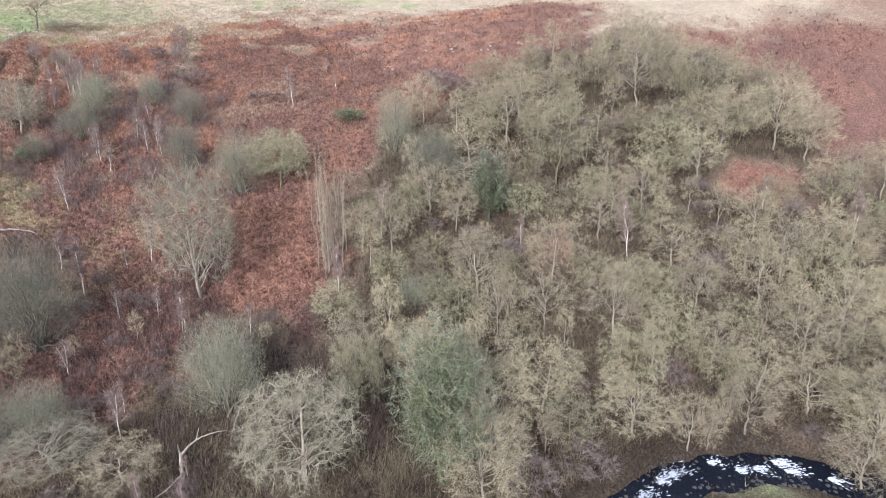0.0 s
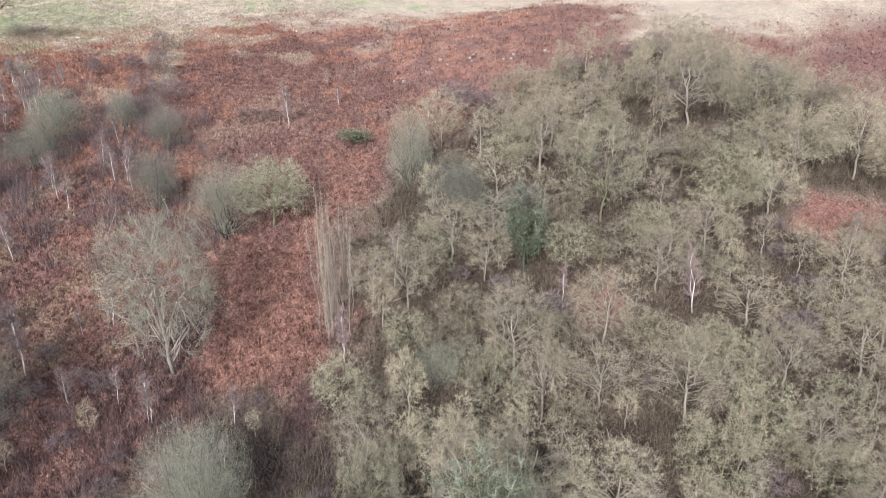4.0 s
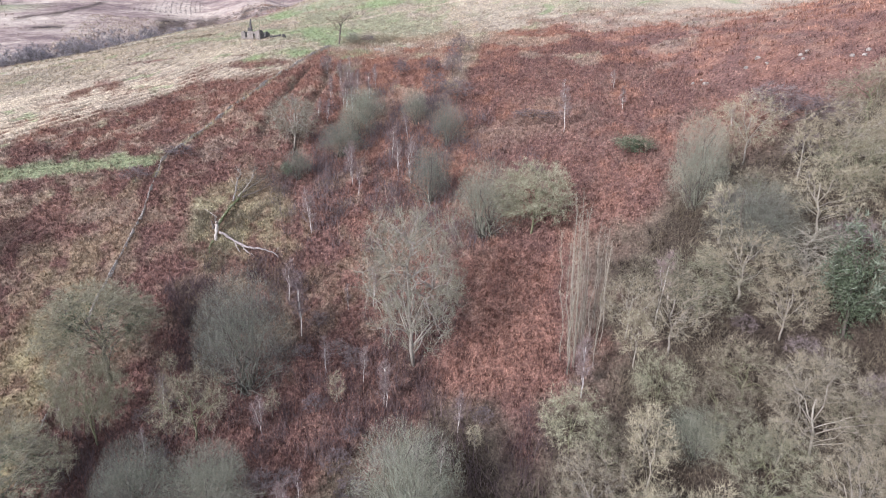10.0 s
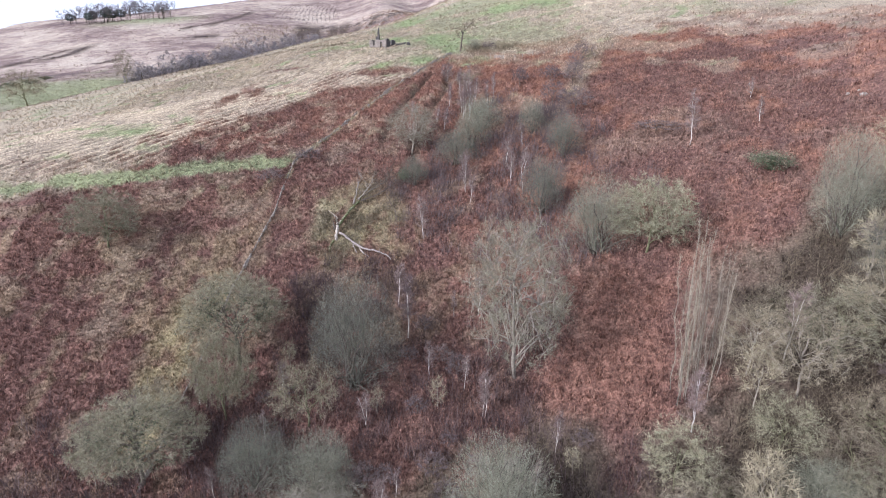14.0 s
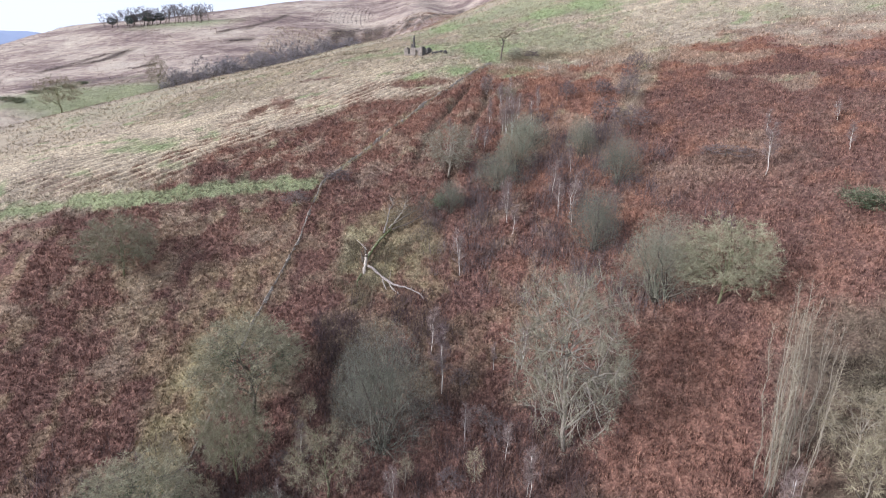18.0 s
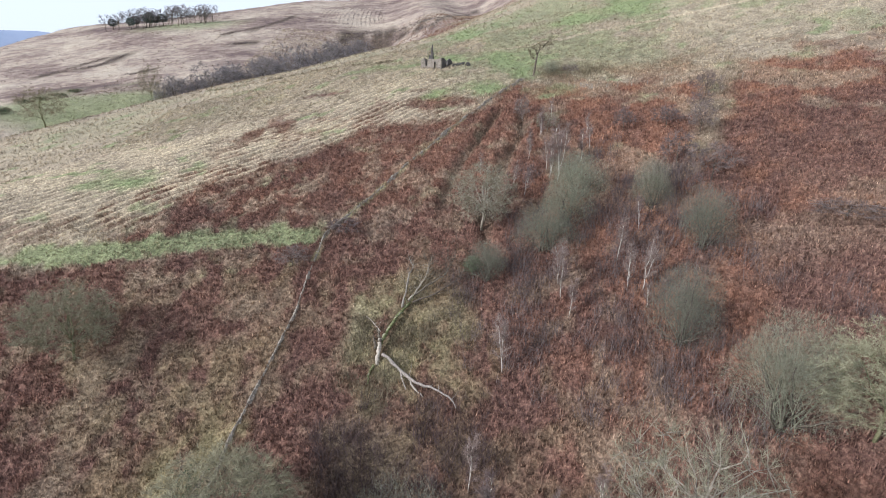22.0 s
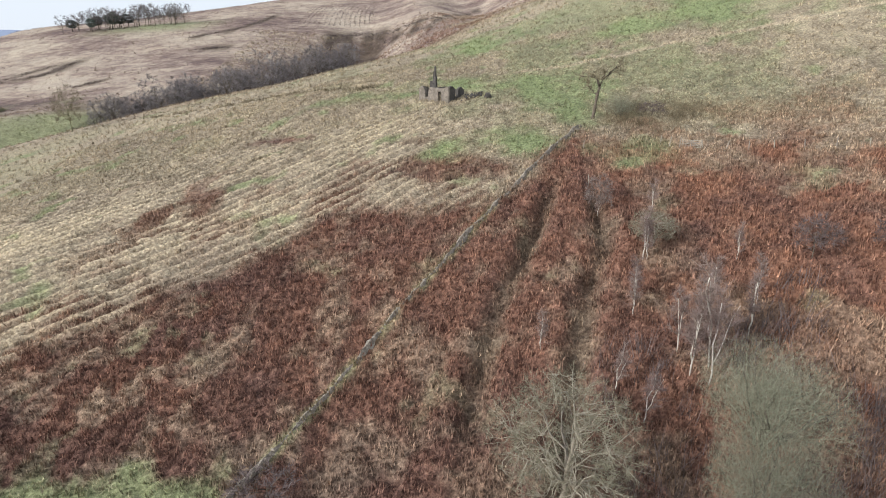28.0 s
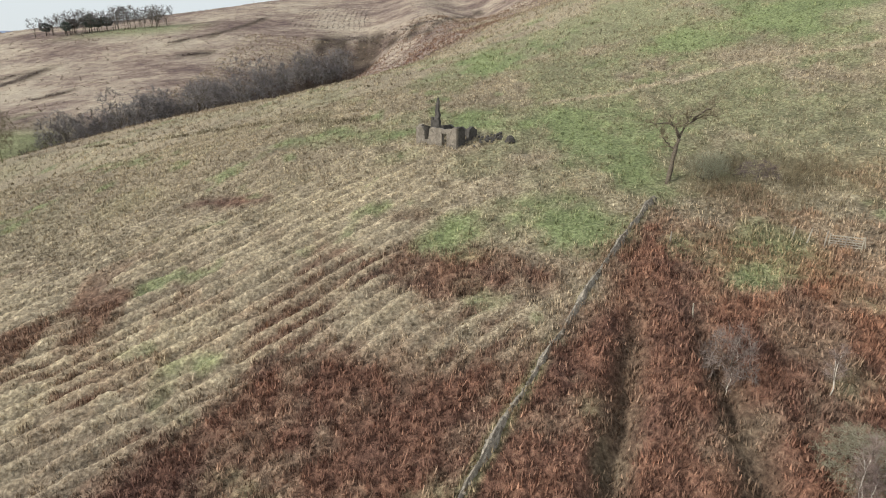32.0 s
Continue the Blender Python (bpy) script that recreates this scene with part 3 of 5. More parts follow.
def tri_mesh(name, verts, faces, mat):
    """A mesh from arrays, quickly: faces all of one size."""
    me = bpy.data.meshes.new(name)
    k, size = faces.shape
    me.vertices.add(len(verts))
    me.vertices.foreach_set("co", verts.astype(np.float32).ravel())
    me.loops.add(k * size)
    me.loops.foreach_set("vertex_index", faces.astype(np.int32).ravel())
    me.polygons.add(k)
    me.polygons.foreach_set("loop_start", np.arange(k, dtype=np.int32) * size)
    me.update(calc_edges=True)
    me.materials.append(mat)
    return me


def rush_share(x, y):
    """Where yellow-brown rushes and tall dead grass stand in place of the pale moor grass: the damp lower slope."""
    low = np.clip((6 - y) / 8, 0, 1) * np.clip((26 - x) / 12, 0, 1)
    return np.clip(low * (0.55 + 1.2 * (fbm(x / 7, y / 7, 109, 3) - 0.4)) + soft_inside(x, y, STRAW_BANK, 2.0), 0, 1)


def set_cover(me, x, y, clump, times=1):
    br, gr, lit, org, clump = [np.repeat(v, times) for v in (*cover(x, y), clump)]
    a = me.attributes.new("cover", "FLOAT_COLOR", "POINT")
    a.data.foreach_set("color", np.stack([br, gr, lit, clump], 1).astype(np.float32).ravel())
    b = me.attributes.new("tint", "FLOAT", "POINT")
    b.data.foreach_set("value", org.astype(np.float32))
    r = me.attributes.new("rush", "FLOAT", "POINT")
    r.data.foreach_set("value", np.repeat(rush_share(x, y), times).astype(np.float32))


def part(name, me, parent, label=""):
    ob = new(name, me)
    ob.parent = parent
    return tagged(ob, label) if label else ob


def thing(name, m, label, category, group="", kind=""):
    ob = new(name)
    ob.empty_display_size = 0.5
    ob.matrix_world = m
    return tagged(ob, label, category, group, kind)


def ground_z(x, y):
    return float(height(np.array([x]), np.array([y]))[0])


# ---- the ground, one sheet to the horizon ----------------------------------
def axis_steps(lo, hi, step, far_lo, far_hi, grow):
    core = list(np.arange(lo, hi + 1e-6, step))
    s, p = step, lo
    below = []
    while p > far_lo:
        s *= grow
        p -= s
        below.append(p)
    s, p = step, hi
    above = []
    while p < far_hi:
        s *= grow
        p += s
        above.append(p)
    return np.array(below[::-1] + core + above)


def build_ground():
    xs = np.concatenate([axis_steps(-88, -62, 0.5, -3200, -62, 1.07), np.arange(-61.7, 42, 0.3), axis_steps(42.5, 120, 0.8, 42.5, 3000, 1.07)])
    ys = np.concatenate([axis_steps(-85, -42, 0.9, -1500, -42, 1.07), np.arange(-41.6, 60, 0.3), axis_steps(60.4, 98, 0.5, 60.4, 3500, 1.07)])
    gx, gy = np.meshgrid(xs, ys)
    x, y = gx.ravel(), gy.ravel()
    z = height(x, y)
    br, gr, lit, org = cover(x, y)
    grass = (1 - br) * (1 - lit) * (1 - 0.7 * gr)
    close = np.exp(-((np.hypot(x, y - 20) / 130) ** 4))
    z = z + close * grass * 1.1 * (tussock(x, y) - 0.35)
    frond = close * br * (1 - 0.6 * lit) * (1 - gr)
    z = z + frond * 0.62 * (thatch(x, y) - 0.5)
    w, h = len(xs), len(ys)
    i = (np.arange(h - 1)[:, None] * w + np.arange(w - 1)[None]).ravel()
    me = tri_mesh("ground", np.stack([x, y, z], 1), np.stack([i, i + 1, i + 1 + w, i + w], 1), LAND)
    me.polygons.foreach_set("use_smooth", np.ones(len(me.polygons), bool))
    trodden = np.exp(-((line_distance(x, y, TRACK)[0] / 0.8) ** 2))
    # colour follows the relief: painted shade in dips, lighter tops; the track is trodden pale
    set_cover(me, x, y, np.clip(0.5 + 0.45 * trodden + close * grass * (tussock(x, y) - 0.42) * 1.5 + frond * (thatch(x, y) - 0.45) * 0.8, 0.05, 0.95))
    away = me.attributes.new("away", "FLOAT", "POINT")
    away.data.foreach_set("value", np.clip((np.hypot(x + 10, y - 20) - 165) / 70, 0, 1) * np.clip((y - 70 - 0.35 * x) / 60, 0, 1).astype(np.float32))
    ob = new("ground", me)
    tagged(ob, "hillside of rust-red bracken and straw-coloured grass with green patches", "ground", kind="structure")


build_ground()


def scatter(rng, count, box, want):
    """Random places in a box, kept with the chance that want(cover) gives."""
    x, y = rng.uniform(box[0], box[1], count), rng.uniform(box[2], box[3], count)
    keep = rng.uniform(0, 1, count) < want(x, y, *cover(x, y))
    return x[keep], y[keep]


def spikes(name, rng, x, y, blades, length, width, label, category, spread, tuft=0.13, mat=None, size_by=None, lift=None):
    """Tussocks of leaning blades, one triangle each, every tussock with a shade of its own."""
    k, n = len(x), len(x) * blades
    z = height(x, y) + 0.05
    if lift is not None:
        z = z + lift
    own = rng.uniform(0.6, 1.4, k) if size_by is None else size_by * rng.uniform(0.8, 1.2, k)
    size = np.repeat(own, blades) * rng.uniform(0.6, 1.3, n) * length
    lean = np.repeat(rng.uniform(-0.35, 0.35, (k, 2)), blades, 0)
    ang = rng.uniform(0, 2 * np.pi, n)
    out = rng.uniform(0.05, 0.5, n) + spread * rng.uniform(0, 1, n)
    stand = 1.0 - 0.45 * spread * rng.uniform(0.3, 1, n)
    bx = np.repeat(x, blades) + rng.normal(0, tuft, n)
    by = np.repeat(y, blades) + rng.normal(0, tuft, n)
    bz = np.repeat(z, blades)
    w = width * rng.uniform(0.6, 1.5, n)
    sx, sy = -np.sin(ang) * w, np.cos(ang) * w
    tip = np.stack([bx + size * (np.cos(ang) * out + lean[:, 0]), by + size * (np.sin(ang) * out + lean[:, 1]), bz + size * stand], 1)
    a, b = np.stack([bx - sx, by - sy, bz - 0.1], 1), np.stack([bx + sx, by + sy, bz - 0.1], 1)
    verts = np.stack([a, b, tip], 1).reshape(-1, 3)
    me = tri_mesh(name, verts, np.arange(3 * n).reshape(-1, 3), mat or FRONDS)
    shade = np.clip(0.5 + 0.2 * rng.normal(0, 1, k) + 0.7 * (fbm(x / 0.45, y / 0.45, 77, 2) - 0.5), 0, 1)
    if mat is None:
        set_cover(me, x, y, shade, 3 * blades)
    tagged(new(name, me), label, category, kind="stuff")


def tussock_places(rng, box, step):
    """Places for tussocks: on the old rows where the field has them, else on an uneven net."""
    u, v = np.meshgrid(np.arange(-260, 260, step), np.arange(-260, 260, step))
    u, v = u.ravel() + rng.uniform(-0.38, 0.38, u.size) * step, v.ravel() + rng.uniform(-0.38, 0.38, u.size) * step
    x, y = 0.85 * u - 0.53 * v, 0.53 * u + 0.85 * v
    keep = (x > box[0]) & (x < box[1]) & (y > box[2]) & (y < box[3])
    x, y = x[keep], y[keep]
    wob = 1.3 * (fbm(x / 16, y / 16, 31, 2) - 0.5)
    across = -0.53 * x + 0.85 * y + wob
    rows = np.clip((22 - x) / 25, 0, 1) * np.clip((y - 8) / 10, 0, 1) * np.clip((95 - y) / 40, 0, 1)
    off = across - np.round(across / 2.4) * 2.4
    pull = rows * 0.72
    return x + 0.53 * off * pull, y - 0.85 * off * pull


rng = np.random.default_rng(11)
px, py = scatter(rng, 205000, (-72, 92, -72, 58), lambda x, y, br, gr, lit, org: np.clip(br * 1.15 - lit * 0.6, 0, 1) * np.clip(0.25 + 1.1 * thatch(x, y), 0, 1))
spikes("bracken", rng, px, py, 5, 0.40, 0.062, "dead rust-brown bracken fronds matted over the slope", "bracken", 0.05, 0.17, None, 0.35 + 1.0 * thatch(px, py), 0.5 * (thatch(px, py) - 0.5))
px, py = scatter(rng, 52000, (-160, 200, -130, 60), lambda x, y, br, gr, lit, org: np.where((x > -72) & (x < 92) & (y > -72), 0, np.clip(br - lit * 0.6, 0, 1)))
spikes("bracken", rng, px, py, 4, 0.62, 0.12, "dead rust-brown bracken fronds on the farther slopes", "bracken", 0.5, 0.3)
px, py = tussock_places(rng, (-88, 78, -45, 122), 0.55)
br, gr, lit, org = cover(px, py)
keep = rng.uniform(0, 1, len(px)) < np.clip((1 - br) * (1 - lit) * (1 - 0.7 * gr) + 0.06, 0, 1) * np.clip((tussock(px, py) - 0.05) * 2.2, 0.2, 1)
spikes("grass", rng, px[keep], py[keep], 8, 0.37, 0.053, "straw-coloured moor grass in rough tussocks", "grass", 0.5, 0.18)
px, py = scatter(rng, 60000, (-190, 130, 30, 230), lambda x, y, br, gr, lit, org: np.where((x > -88) & (x < 78) & (y < 122), 0, np.clip((1 - br * 0.7) * np.clip((tussock(x, y) - 0.1) * 2, 0.2, 1), 0, 1)))
spikes("grass", rng, px, py, 5, 0.52, 0.085, "straw-coloured moor grass on the farther hill", "grass", 0.35, 0.25)
px, py = scatter(rng, 13000, (-110, 150, 225, 430), lambda x, y, br, gr, lit, org: np.where(y < 230, 0.3, 1.0) * (1 - 0.7 * lit))
spikes("grass", rng, px, py, 4, 0.85, 0.16, "rough grass and bracken on the slope behind the ruin", "grass", 0.5, 0.4)
px, py = scatter(rng, 17000, (-430, 90, 215, 640), lambda x, y, br, gr, lit, org: np.clip(fbm(x / 9, y / 9, 63, 3) * 2 - 0.5, 0, 1) * (1 - 0.6 * lit))
spikes("heather", rng, px, py, 3, 0.55, 0.26, "brown heather and bent grass on the far hill", "heather", 0.6, 0.7, TWIG["moor"])
for far_bank in FAR_BANKS:
    px, py = np.concatenate([np.array(a)[:, None] + (np.array(b) - np.array(a))[:, None] * rng.uniform(0, 1, 60) for a, b in zip(far_bank, far_bank[1:])], 1)
    spikes("heather", rng, px + rng.normal(0, 1.3, px.size), py + rng.normal(0, 1.3, px.size), 5, 0.9, 0.2, "dark heather along a peat bank on the far hill", "heather", 0.5, 1.0, TWIG["purple"])
px, py = rng.uniform(0, 1, 1500), rng.uniform(0, 1, 1500)
px, py = -92 + 64 * np.round(px * 15) / 15 + 14 * (py - 0.5) ** 2 + rng.normal(0, 0.35, 1500), 462 + 128 * py
spikes("heather", rng, px, py, 2, 0.5, 0.2, "ploughed rows of dark heather on the far hilltop", "heather", 0.5, 0.4, TWIG["purple"])
EDGE = [(-86, 153), (-75.5, 147), (-54, 131), (-46.4, 127), (-38.6, 122.5), (-24.4, 112.7), (-12.1, 103.7), (-6.2, 101.0)]
px, py = np.concatenate([np.array(a)[:, None] + (np.array(b) - np.array(a))[:, None] * rng.uniform(0, 1, 34) for a, b in zip(EDGE, EDGE[1:])], 1)
spikes("rushes", rng, px + rng.normal(0, 0.5, px.size), py + rng.normal(0, 0.5, px.size), 7, 0.65, 0.05, "dark line of dead rushes along an old field edge", "rushes", 0.4, 0.3, BRUSH)
px, py = scatter(rng, 16000, (-60, 130, -140, -40), lambda x, y, br, gr, lit, org: np.clip(lit, 0, 1))
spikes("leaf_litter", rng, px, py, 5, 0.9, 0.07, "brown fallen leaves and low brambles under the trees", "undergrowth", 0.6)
px, py = scatter(rng, 78000, (-60, 150, -158, -45), lambda x, y, br, gr, lit, org: np.clip(lit - 0.2, 0, 1) * (line_distance(x, y, STREAM)[0] > 8) * np.clip((fbm(x / 6, y / 6, 83, 3) - 0.3) * 3, 0.1, 1))
spikes("brushwood", rng, px, py, 9, 2.6, 0.018, "thicket of thin bare grey-brown young growth under the trees", "undergrowth", 0.75, 0.6, BRUSH)
LONE_SCRUB = [(32, 55), (33, 65), (47, 64), (49, 54), (40, 51)]
px, py = scatter(rng, 1500, (30, 52, 48, 68), lambda x, y, br, gr, lit, org: soft_inside(x, y, LONE_SCRUB, 2.5) * np.clip((fbm(x / 4, y / 4, 89, 3) - 0.3) * 3, 0.1, 1))
spikes("brushwood", rng, px, py, 10, 1.5, 0.016, "low olive-brown scrub and rushes beside the lone tree", "undergrowth", 0.4, 0.5, BRUSH)
px, py = scatter(rng, 2200, (30, 90, -15, 60), lambda x, y, br, gr, lit, org: soft_inside(x, y, SCRUB_STRIP, 2.0) * 0.9)
spikes("brushwood", rng, px, py, 9, 1.3, 0.022, "strip of low olive-brown scrub and rushes up the bracken slope", "undergrowth", 0.5, 0.5, BRUSH)
FELLED = [(-4, -12), (2, -3), (9, -2), (10, -12), (4, -14), (0, -13)]
px, py = scatter(rng, 900, (-8, 14, -18, 2), lambda x, y, br, gr, lit, org: soft_inside(x, y, FELLED, 2.0) * 0.8)
spikes("brushwood", rng, px, py, 9, 1.6, 0.02, "dark tangle of broken branches round the fallen tree", "undergrowth", 0.8, 0.5, BARK["dark"])
HOLLOW = [(-15, -25), (-4, -27), (5, -29), (8, -44), (-12, -44)]
px, py = scatter(rng, 3600, (-20, 14, -48, -20), lambda x, y, br, gr, lit, org: soft_inside(x, y, HOLLOW, 3.0) * np.clip((fbm(x / 4, y / 4, 97, 3) - 0.3) * 3, 0.1, 1))
spikes("brushwood", rng, px, py, 10, 1.9, 0.028, "low dark bramble and bare shoots in the hollow below the fallen tree", "undergrowth", 0.5, 0.5, SHOOT)
NEST = [(-13, -12), (-8, -8), (-5, -15), (4, -13), (5, -19), (-3, -20), (-7, -24), (-11, -22)]
px, py = scatter(np.random.default_rng(71), 3600, (-16, 8, -27, -5), lambda x, y, br, gr, lit, org: soft_inside(x, y, NEST, 1.5) * np.clip((fbm(x / 3, y / 3, 99, 3) - 0.3) * 3, 0.1, 1))
spikes("rushes", np.random.default_rng(72), px, py, 9, 0.85, 0.03, "olive-brown rushes and brambles grown round the fallen tree", "undergrowth", 0.6, 0.4, BRUSH)
GLADE = [(6, -14), (18, 10), (34, 10), (48, -4), (50, -34), (30, -36), (12, -24)]
px, py = scatter(rng, 8000, (0, 55, -40, 14), lambda x, y, br, gr, lit, org: soft_inside(x, y, GLADE, 4.0) * np.clip((fbm(x / 5, y / 5, 87, 3) - 0.38) * 3.5, 0, 1))
spikes("brushwood", rng, px, py, 9, 2.3, 0.024, "haze of thin purple-brown birch shoots in the bracken", "undergrowth", 0.2, 0.5, TWIG["purple"])


px, py = scatter(np.random.default_rng(73), 9000, (-60, 34, -96, -38), lambda x, y, br, gr, lit, org: np.clip((fbm(x / 5, y / 5, 107, 3) - 0.36) * 4, 0, 1) * np.clip((-40 - y) / 10, 0, 1) * (1 - soft_inside(x, y, ORANGE[0], 2.0)))
spikes("brushwood", np.random.default_rng(74), px, py, 9, 2.0, 0.03, "dark purple-brown bramble and birch shoots in the lower bracken", "undergrowth", 0.35, 0.5, SHOOT)
px, py = scatter(np.random.default_rng(75), 9000, (-150, -20, 170, 400), lambda x, y, br, gr, lit, org: np.clip(1.4 - line_distance(x, y, GULLY)[0] / 15, 0, 1) * np.clip((x + 145) / 15, 0, 1))
spikes("brushwood", np.random.default_rng(76), px, py, 5, 2.4, 0.08, "purple-brown thicket along the far gully", "undergrowth", 0.4, 1.0, SHOOT)


# ---- trees -------------------------------------------------------------------
def unit(v):
    return v / (np.linalg.norm(v, axis=-1, keepdims=True) + 1e-9)


def bend(p0, p1, lift, rng, steps=5, wob=0.04):
    """A curved way from p0 to p1 that rises first."""
    p0, p1 = np.asarray(p0, float), np.asarray(p1, float)
    size = np.linalg.norm(p1 - p0)
    c = (p0 + p1) / 2 + np.array((0, 0, lift * size))
    t = np.linspace(0, 1, steps)[:, None]
    pts = (1 - t) ** 2 * p0 + 2 * t * (1 - t) * c + t**2 * p1
    pts[1:-1] += rng.normal(0, wob * size, (steps - 2, 3))
    return pts


def along(pts, t):
    k = len(pts) - 1
    i = min(int(t * k), k - 1)
    return pts[i] + (pts[i + 1] - pts[i]) * (t * k - i)


def twig_tris(rng, start, way, size, width):
    """Thin tapering twigs, one triangle each."""
    side = unit(np.cross(way, rng.normal(0, 1, way.shape))) * width[:, None]
    return np.stack([start - side, start + side, start + way * size[:, None]], 1).reshape(-1, 3)


KINDS = {
    # height, width, crown's foot, limbs, boughs, branchlets, twigs on each, twig length, twig width, bark, twigs, upward pull, lowest part of the crown
    "ash": dict(h=16, w=14, foot=0.02, limbs=14, subs=110, small=1250, twigs=13, tl=0.85, tw=0.012, bark="ash", twig="grey", up=0.5, low=-0.85, stout=1.6),
    "woodash": dict(h=16, w=14, foot=0.03, limbs=10, subs=50, small=520, twigs=14, tl=1.1, tw=0.0145, bark="ash", twig="ash", up=0.6, low=-0.8),
    "woodlichen": dict(h=13, w=14, foot=0.03, limbs=10, subs=55, small=520, twigs=13, tl=0.95, tw=0.016, bark="moss", twig="lichen", up=0.4, low=-0.8),
    "thorn": dict(h=11, w=12, foot=0.04, limbs=9, subs=45, small=460, twigs=13, tl=0.9, tw=0.016, bark="moss", twig="thorn", up=0.4, low=-0.75),
    "lichen": dict(h=13, w=14, foot=0.03, limbs=13, subs=100, small=1200, twigs=19, tl=0.75, tw=0.015, bark="moss", twig="lichen", up=0.3, low=-0.75),
    "ivyoak": dict(h=15, w=14, foot=0.2, limbs=14, subs=110, small=1300, twigs=20, tl=0.75, tw=0.014, bark="dark", twig="lichen", up=0.4, low=-0.5, leaves=2600),
    "ivy": dict(h=20, w=14, foot=0.03, limbs=14, subs=90, small=500, twigs=10, tl=1.0, tw=0.035, bark="moss", twig="ivy", up=0.4, low=-0.9, leaves=14000),
    "holly": dict(h=12, w=8, foot=0.03, limbs=9, subs=50, small=180, twigs=6, tl=0.8, tw=0.045, bark="dark", twig="ivy", up=0.5, low=-0.9, leaves=6500),
    "gorse": dict(h=3.5, w=8, foot=0.02, limbs=10, subs=40, small=200, twigs=8, tl=0.5, tw=0.03, bark="dark", twig="thorn", up=0.6, low=-0.6, leaves=3000),
    "sapling": dict(h=8, w=5, foot=0.08, limbs=6, subs=22, small=110, twigs=12, tl=0.9, tw=0.018, bark="ash", twig="ash", up=0.9, low=-0.8),
    "scrub": dict(h=5, w=6, foot=0.02, limbs=8, subs=25, small=125, twigs=12, tl=0.8, tw=0.024, bark="dark", twig="purple", up=0.7, low=-0.6),
    "far": dict(h=8, w=8, foot=0.1, limbs=6, subs=20, small=40, twigs=10, tl=1.1, tw=0.05, bark="dark", twig="far", up=0.6, low=-0.7),
}
MADE = {}


def grow(kind, seed):
    """The meshes of one tree: trunk, limbs, boughs that fill a domed crown, and fine twigs on them, at its own natural size."""
    key = (kind, seed)
    if key in MADE:
        return MADE[key]
    rng = np.random.default_rng(900 + 37 * seed + sum(map(ord, kind)))
    k = KINDS[kind]
    h, w = k["h"], k["w"]
    rad = (0.0115 if kind.startswith("wood") or kind == "sapling" else 0.016) * h
    top = np.array((rng.normal(0, 0.03) * h, rng.normal(0, 0.03) * h, 0.62 * h))
    trunk_pts = bend((0, 0, -0.3), top, 0.02, rng, 7, 0.015)
    trunk, crown, boughs = Shape(), Shape(), Shape()
    trunk.tube(trunk_pts, np.linspace(rad, rad * 0.4, 7), 7)
    centre, half = np.array((0, 0, h * (0.5 + k["foot"] / 2))), np.array((w / 2, w / 2, h * (0.5 - k["foot"] / 2)))
    lobes = unit(rng.normal(0, 1, (8, 3)) + np.array((0, 0, 0.4)))

    def fill(n, lo, hi):
        """Places in the crown between two shares of its radius, with uneven lobes."""
        d = unit(rng.normal(0, 1, (4 * n, 3)))
        d = d[d[:, 2] > k["low"]][:n]
        lump = 0.80 + 0.22 * np.clip((d @ lobes.T).max(1) - 0.5, 0, 0.5) / 0.5
        return centre + d * half * (lump * rng.uniform(lo, hi, len(d)) ** 0.6)[:, None]

    limbs, lines = [], []
    for i, end in enumerate(fill(k["limbs"], 0.35, 0.75)):
        rise = np.clip((end[2] - centre[2]) / half[2], -1, 1)
        s = along(trunk_pts, np.clip(0.45 + 0.4 * rise + rng.uniform(-0.12, 0.12), 0.1, 0.98))
        lp = bend(s, end, 0.16, rng, 6, 0.035)
        limb = Shape()
        limb.tube(lp[::1 if w > 9 else 2], np.linspace(rad * 0.42, rad * 0.13, 6)[::1 if w > 9 else 2], 4 if w > 9 else 3)
        limbs.append(limb)
        lines.append(lp)
    inner, places = [], np.concatenate([[along(lp, t) for t in (0.3, 0.5, 0.7, 0.85, 1.0)] for lp in lines])
    for end in fill(k["subs"], 0.45, 0.95):
        s2 = places[np.argmin(np.linalg.norm(places - end, axis=1) + 0.35 * np.linalg.norm(places - centre, axis=1))]
        sp = bend(s2, end, 0.10, rng, 5, 0.05)
        boughs.tube(sp, np.linspace(rad * 0.15, rad * 0.045, 5) * k.get("stout", 1.0), 3, False)
        inner.append(sp)
    places = np.concatenate([[along(sp, t) for t in (0.3, 0.55, 0.8, 1.0)] for sp in inner])
    tips = fill(k["small"], 0.25, 1.0)
    near = np.argmin(np.linalg.norm(places[None] - tips[:, None], axis=2), 1)
    base = places[near]
    way = tips - base
    size = np.clip(np.linalg.norm(way, axis=1), 0.5, 0.22 * w)
    way = unit(way + rng.normal(0, 0.1, way.shape))
    boughs.tris(twig_tris(rng, base, way, size * 1.15, np.full(len(tips), rad * 0.075 * k.get("stout", 1.0))))
    m = k["twigs"]
    start = (base + way * size[:, None] * 0.2)[:, None] + (way * size[:, None] * 0.95)[:, None] * rng.uniform(0, 1, (len(tips), m, 1))
    out_way = unit((tips - centre) / half)
    turn = unit(0.5 * way[:, None] + 0.45 * out_way[:, None] + rng.normal(0, 0.68, (len(tips), m, 3)) + np.array((0, 0, 0.35 * k["up"])))
    n = len(tips) * m
    crown.tris(twig_tris(rng, start.reshape(-1, 3), turn.reshape(-1, 3), k["tl"] * rng.uniform(0.5, 1.3, n), k["tw"] * rng.uniform(0.6, 1.3, n)))
    out = [("trunk", trunk.mesh("trunk", BARK[k["bark"]], True), "")]
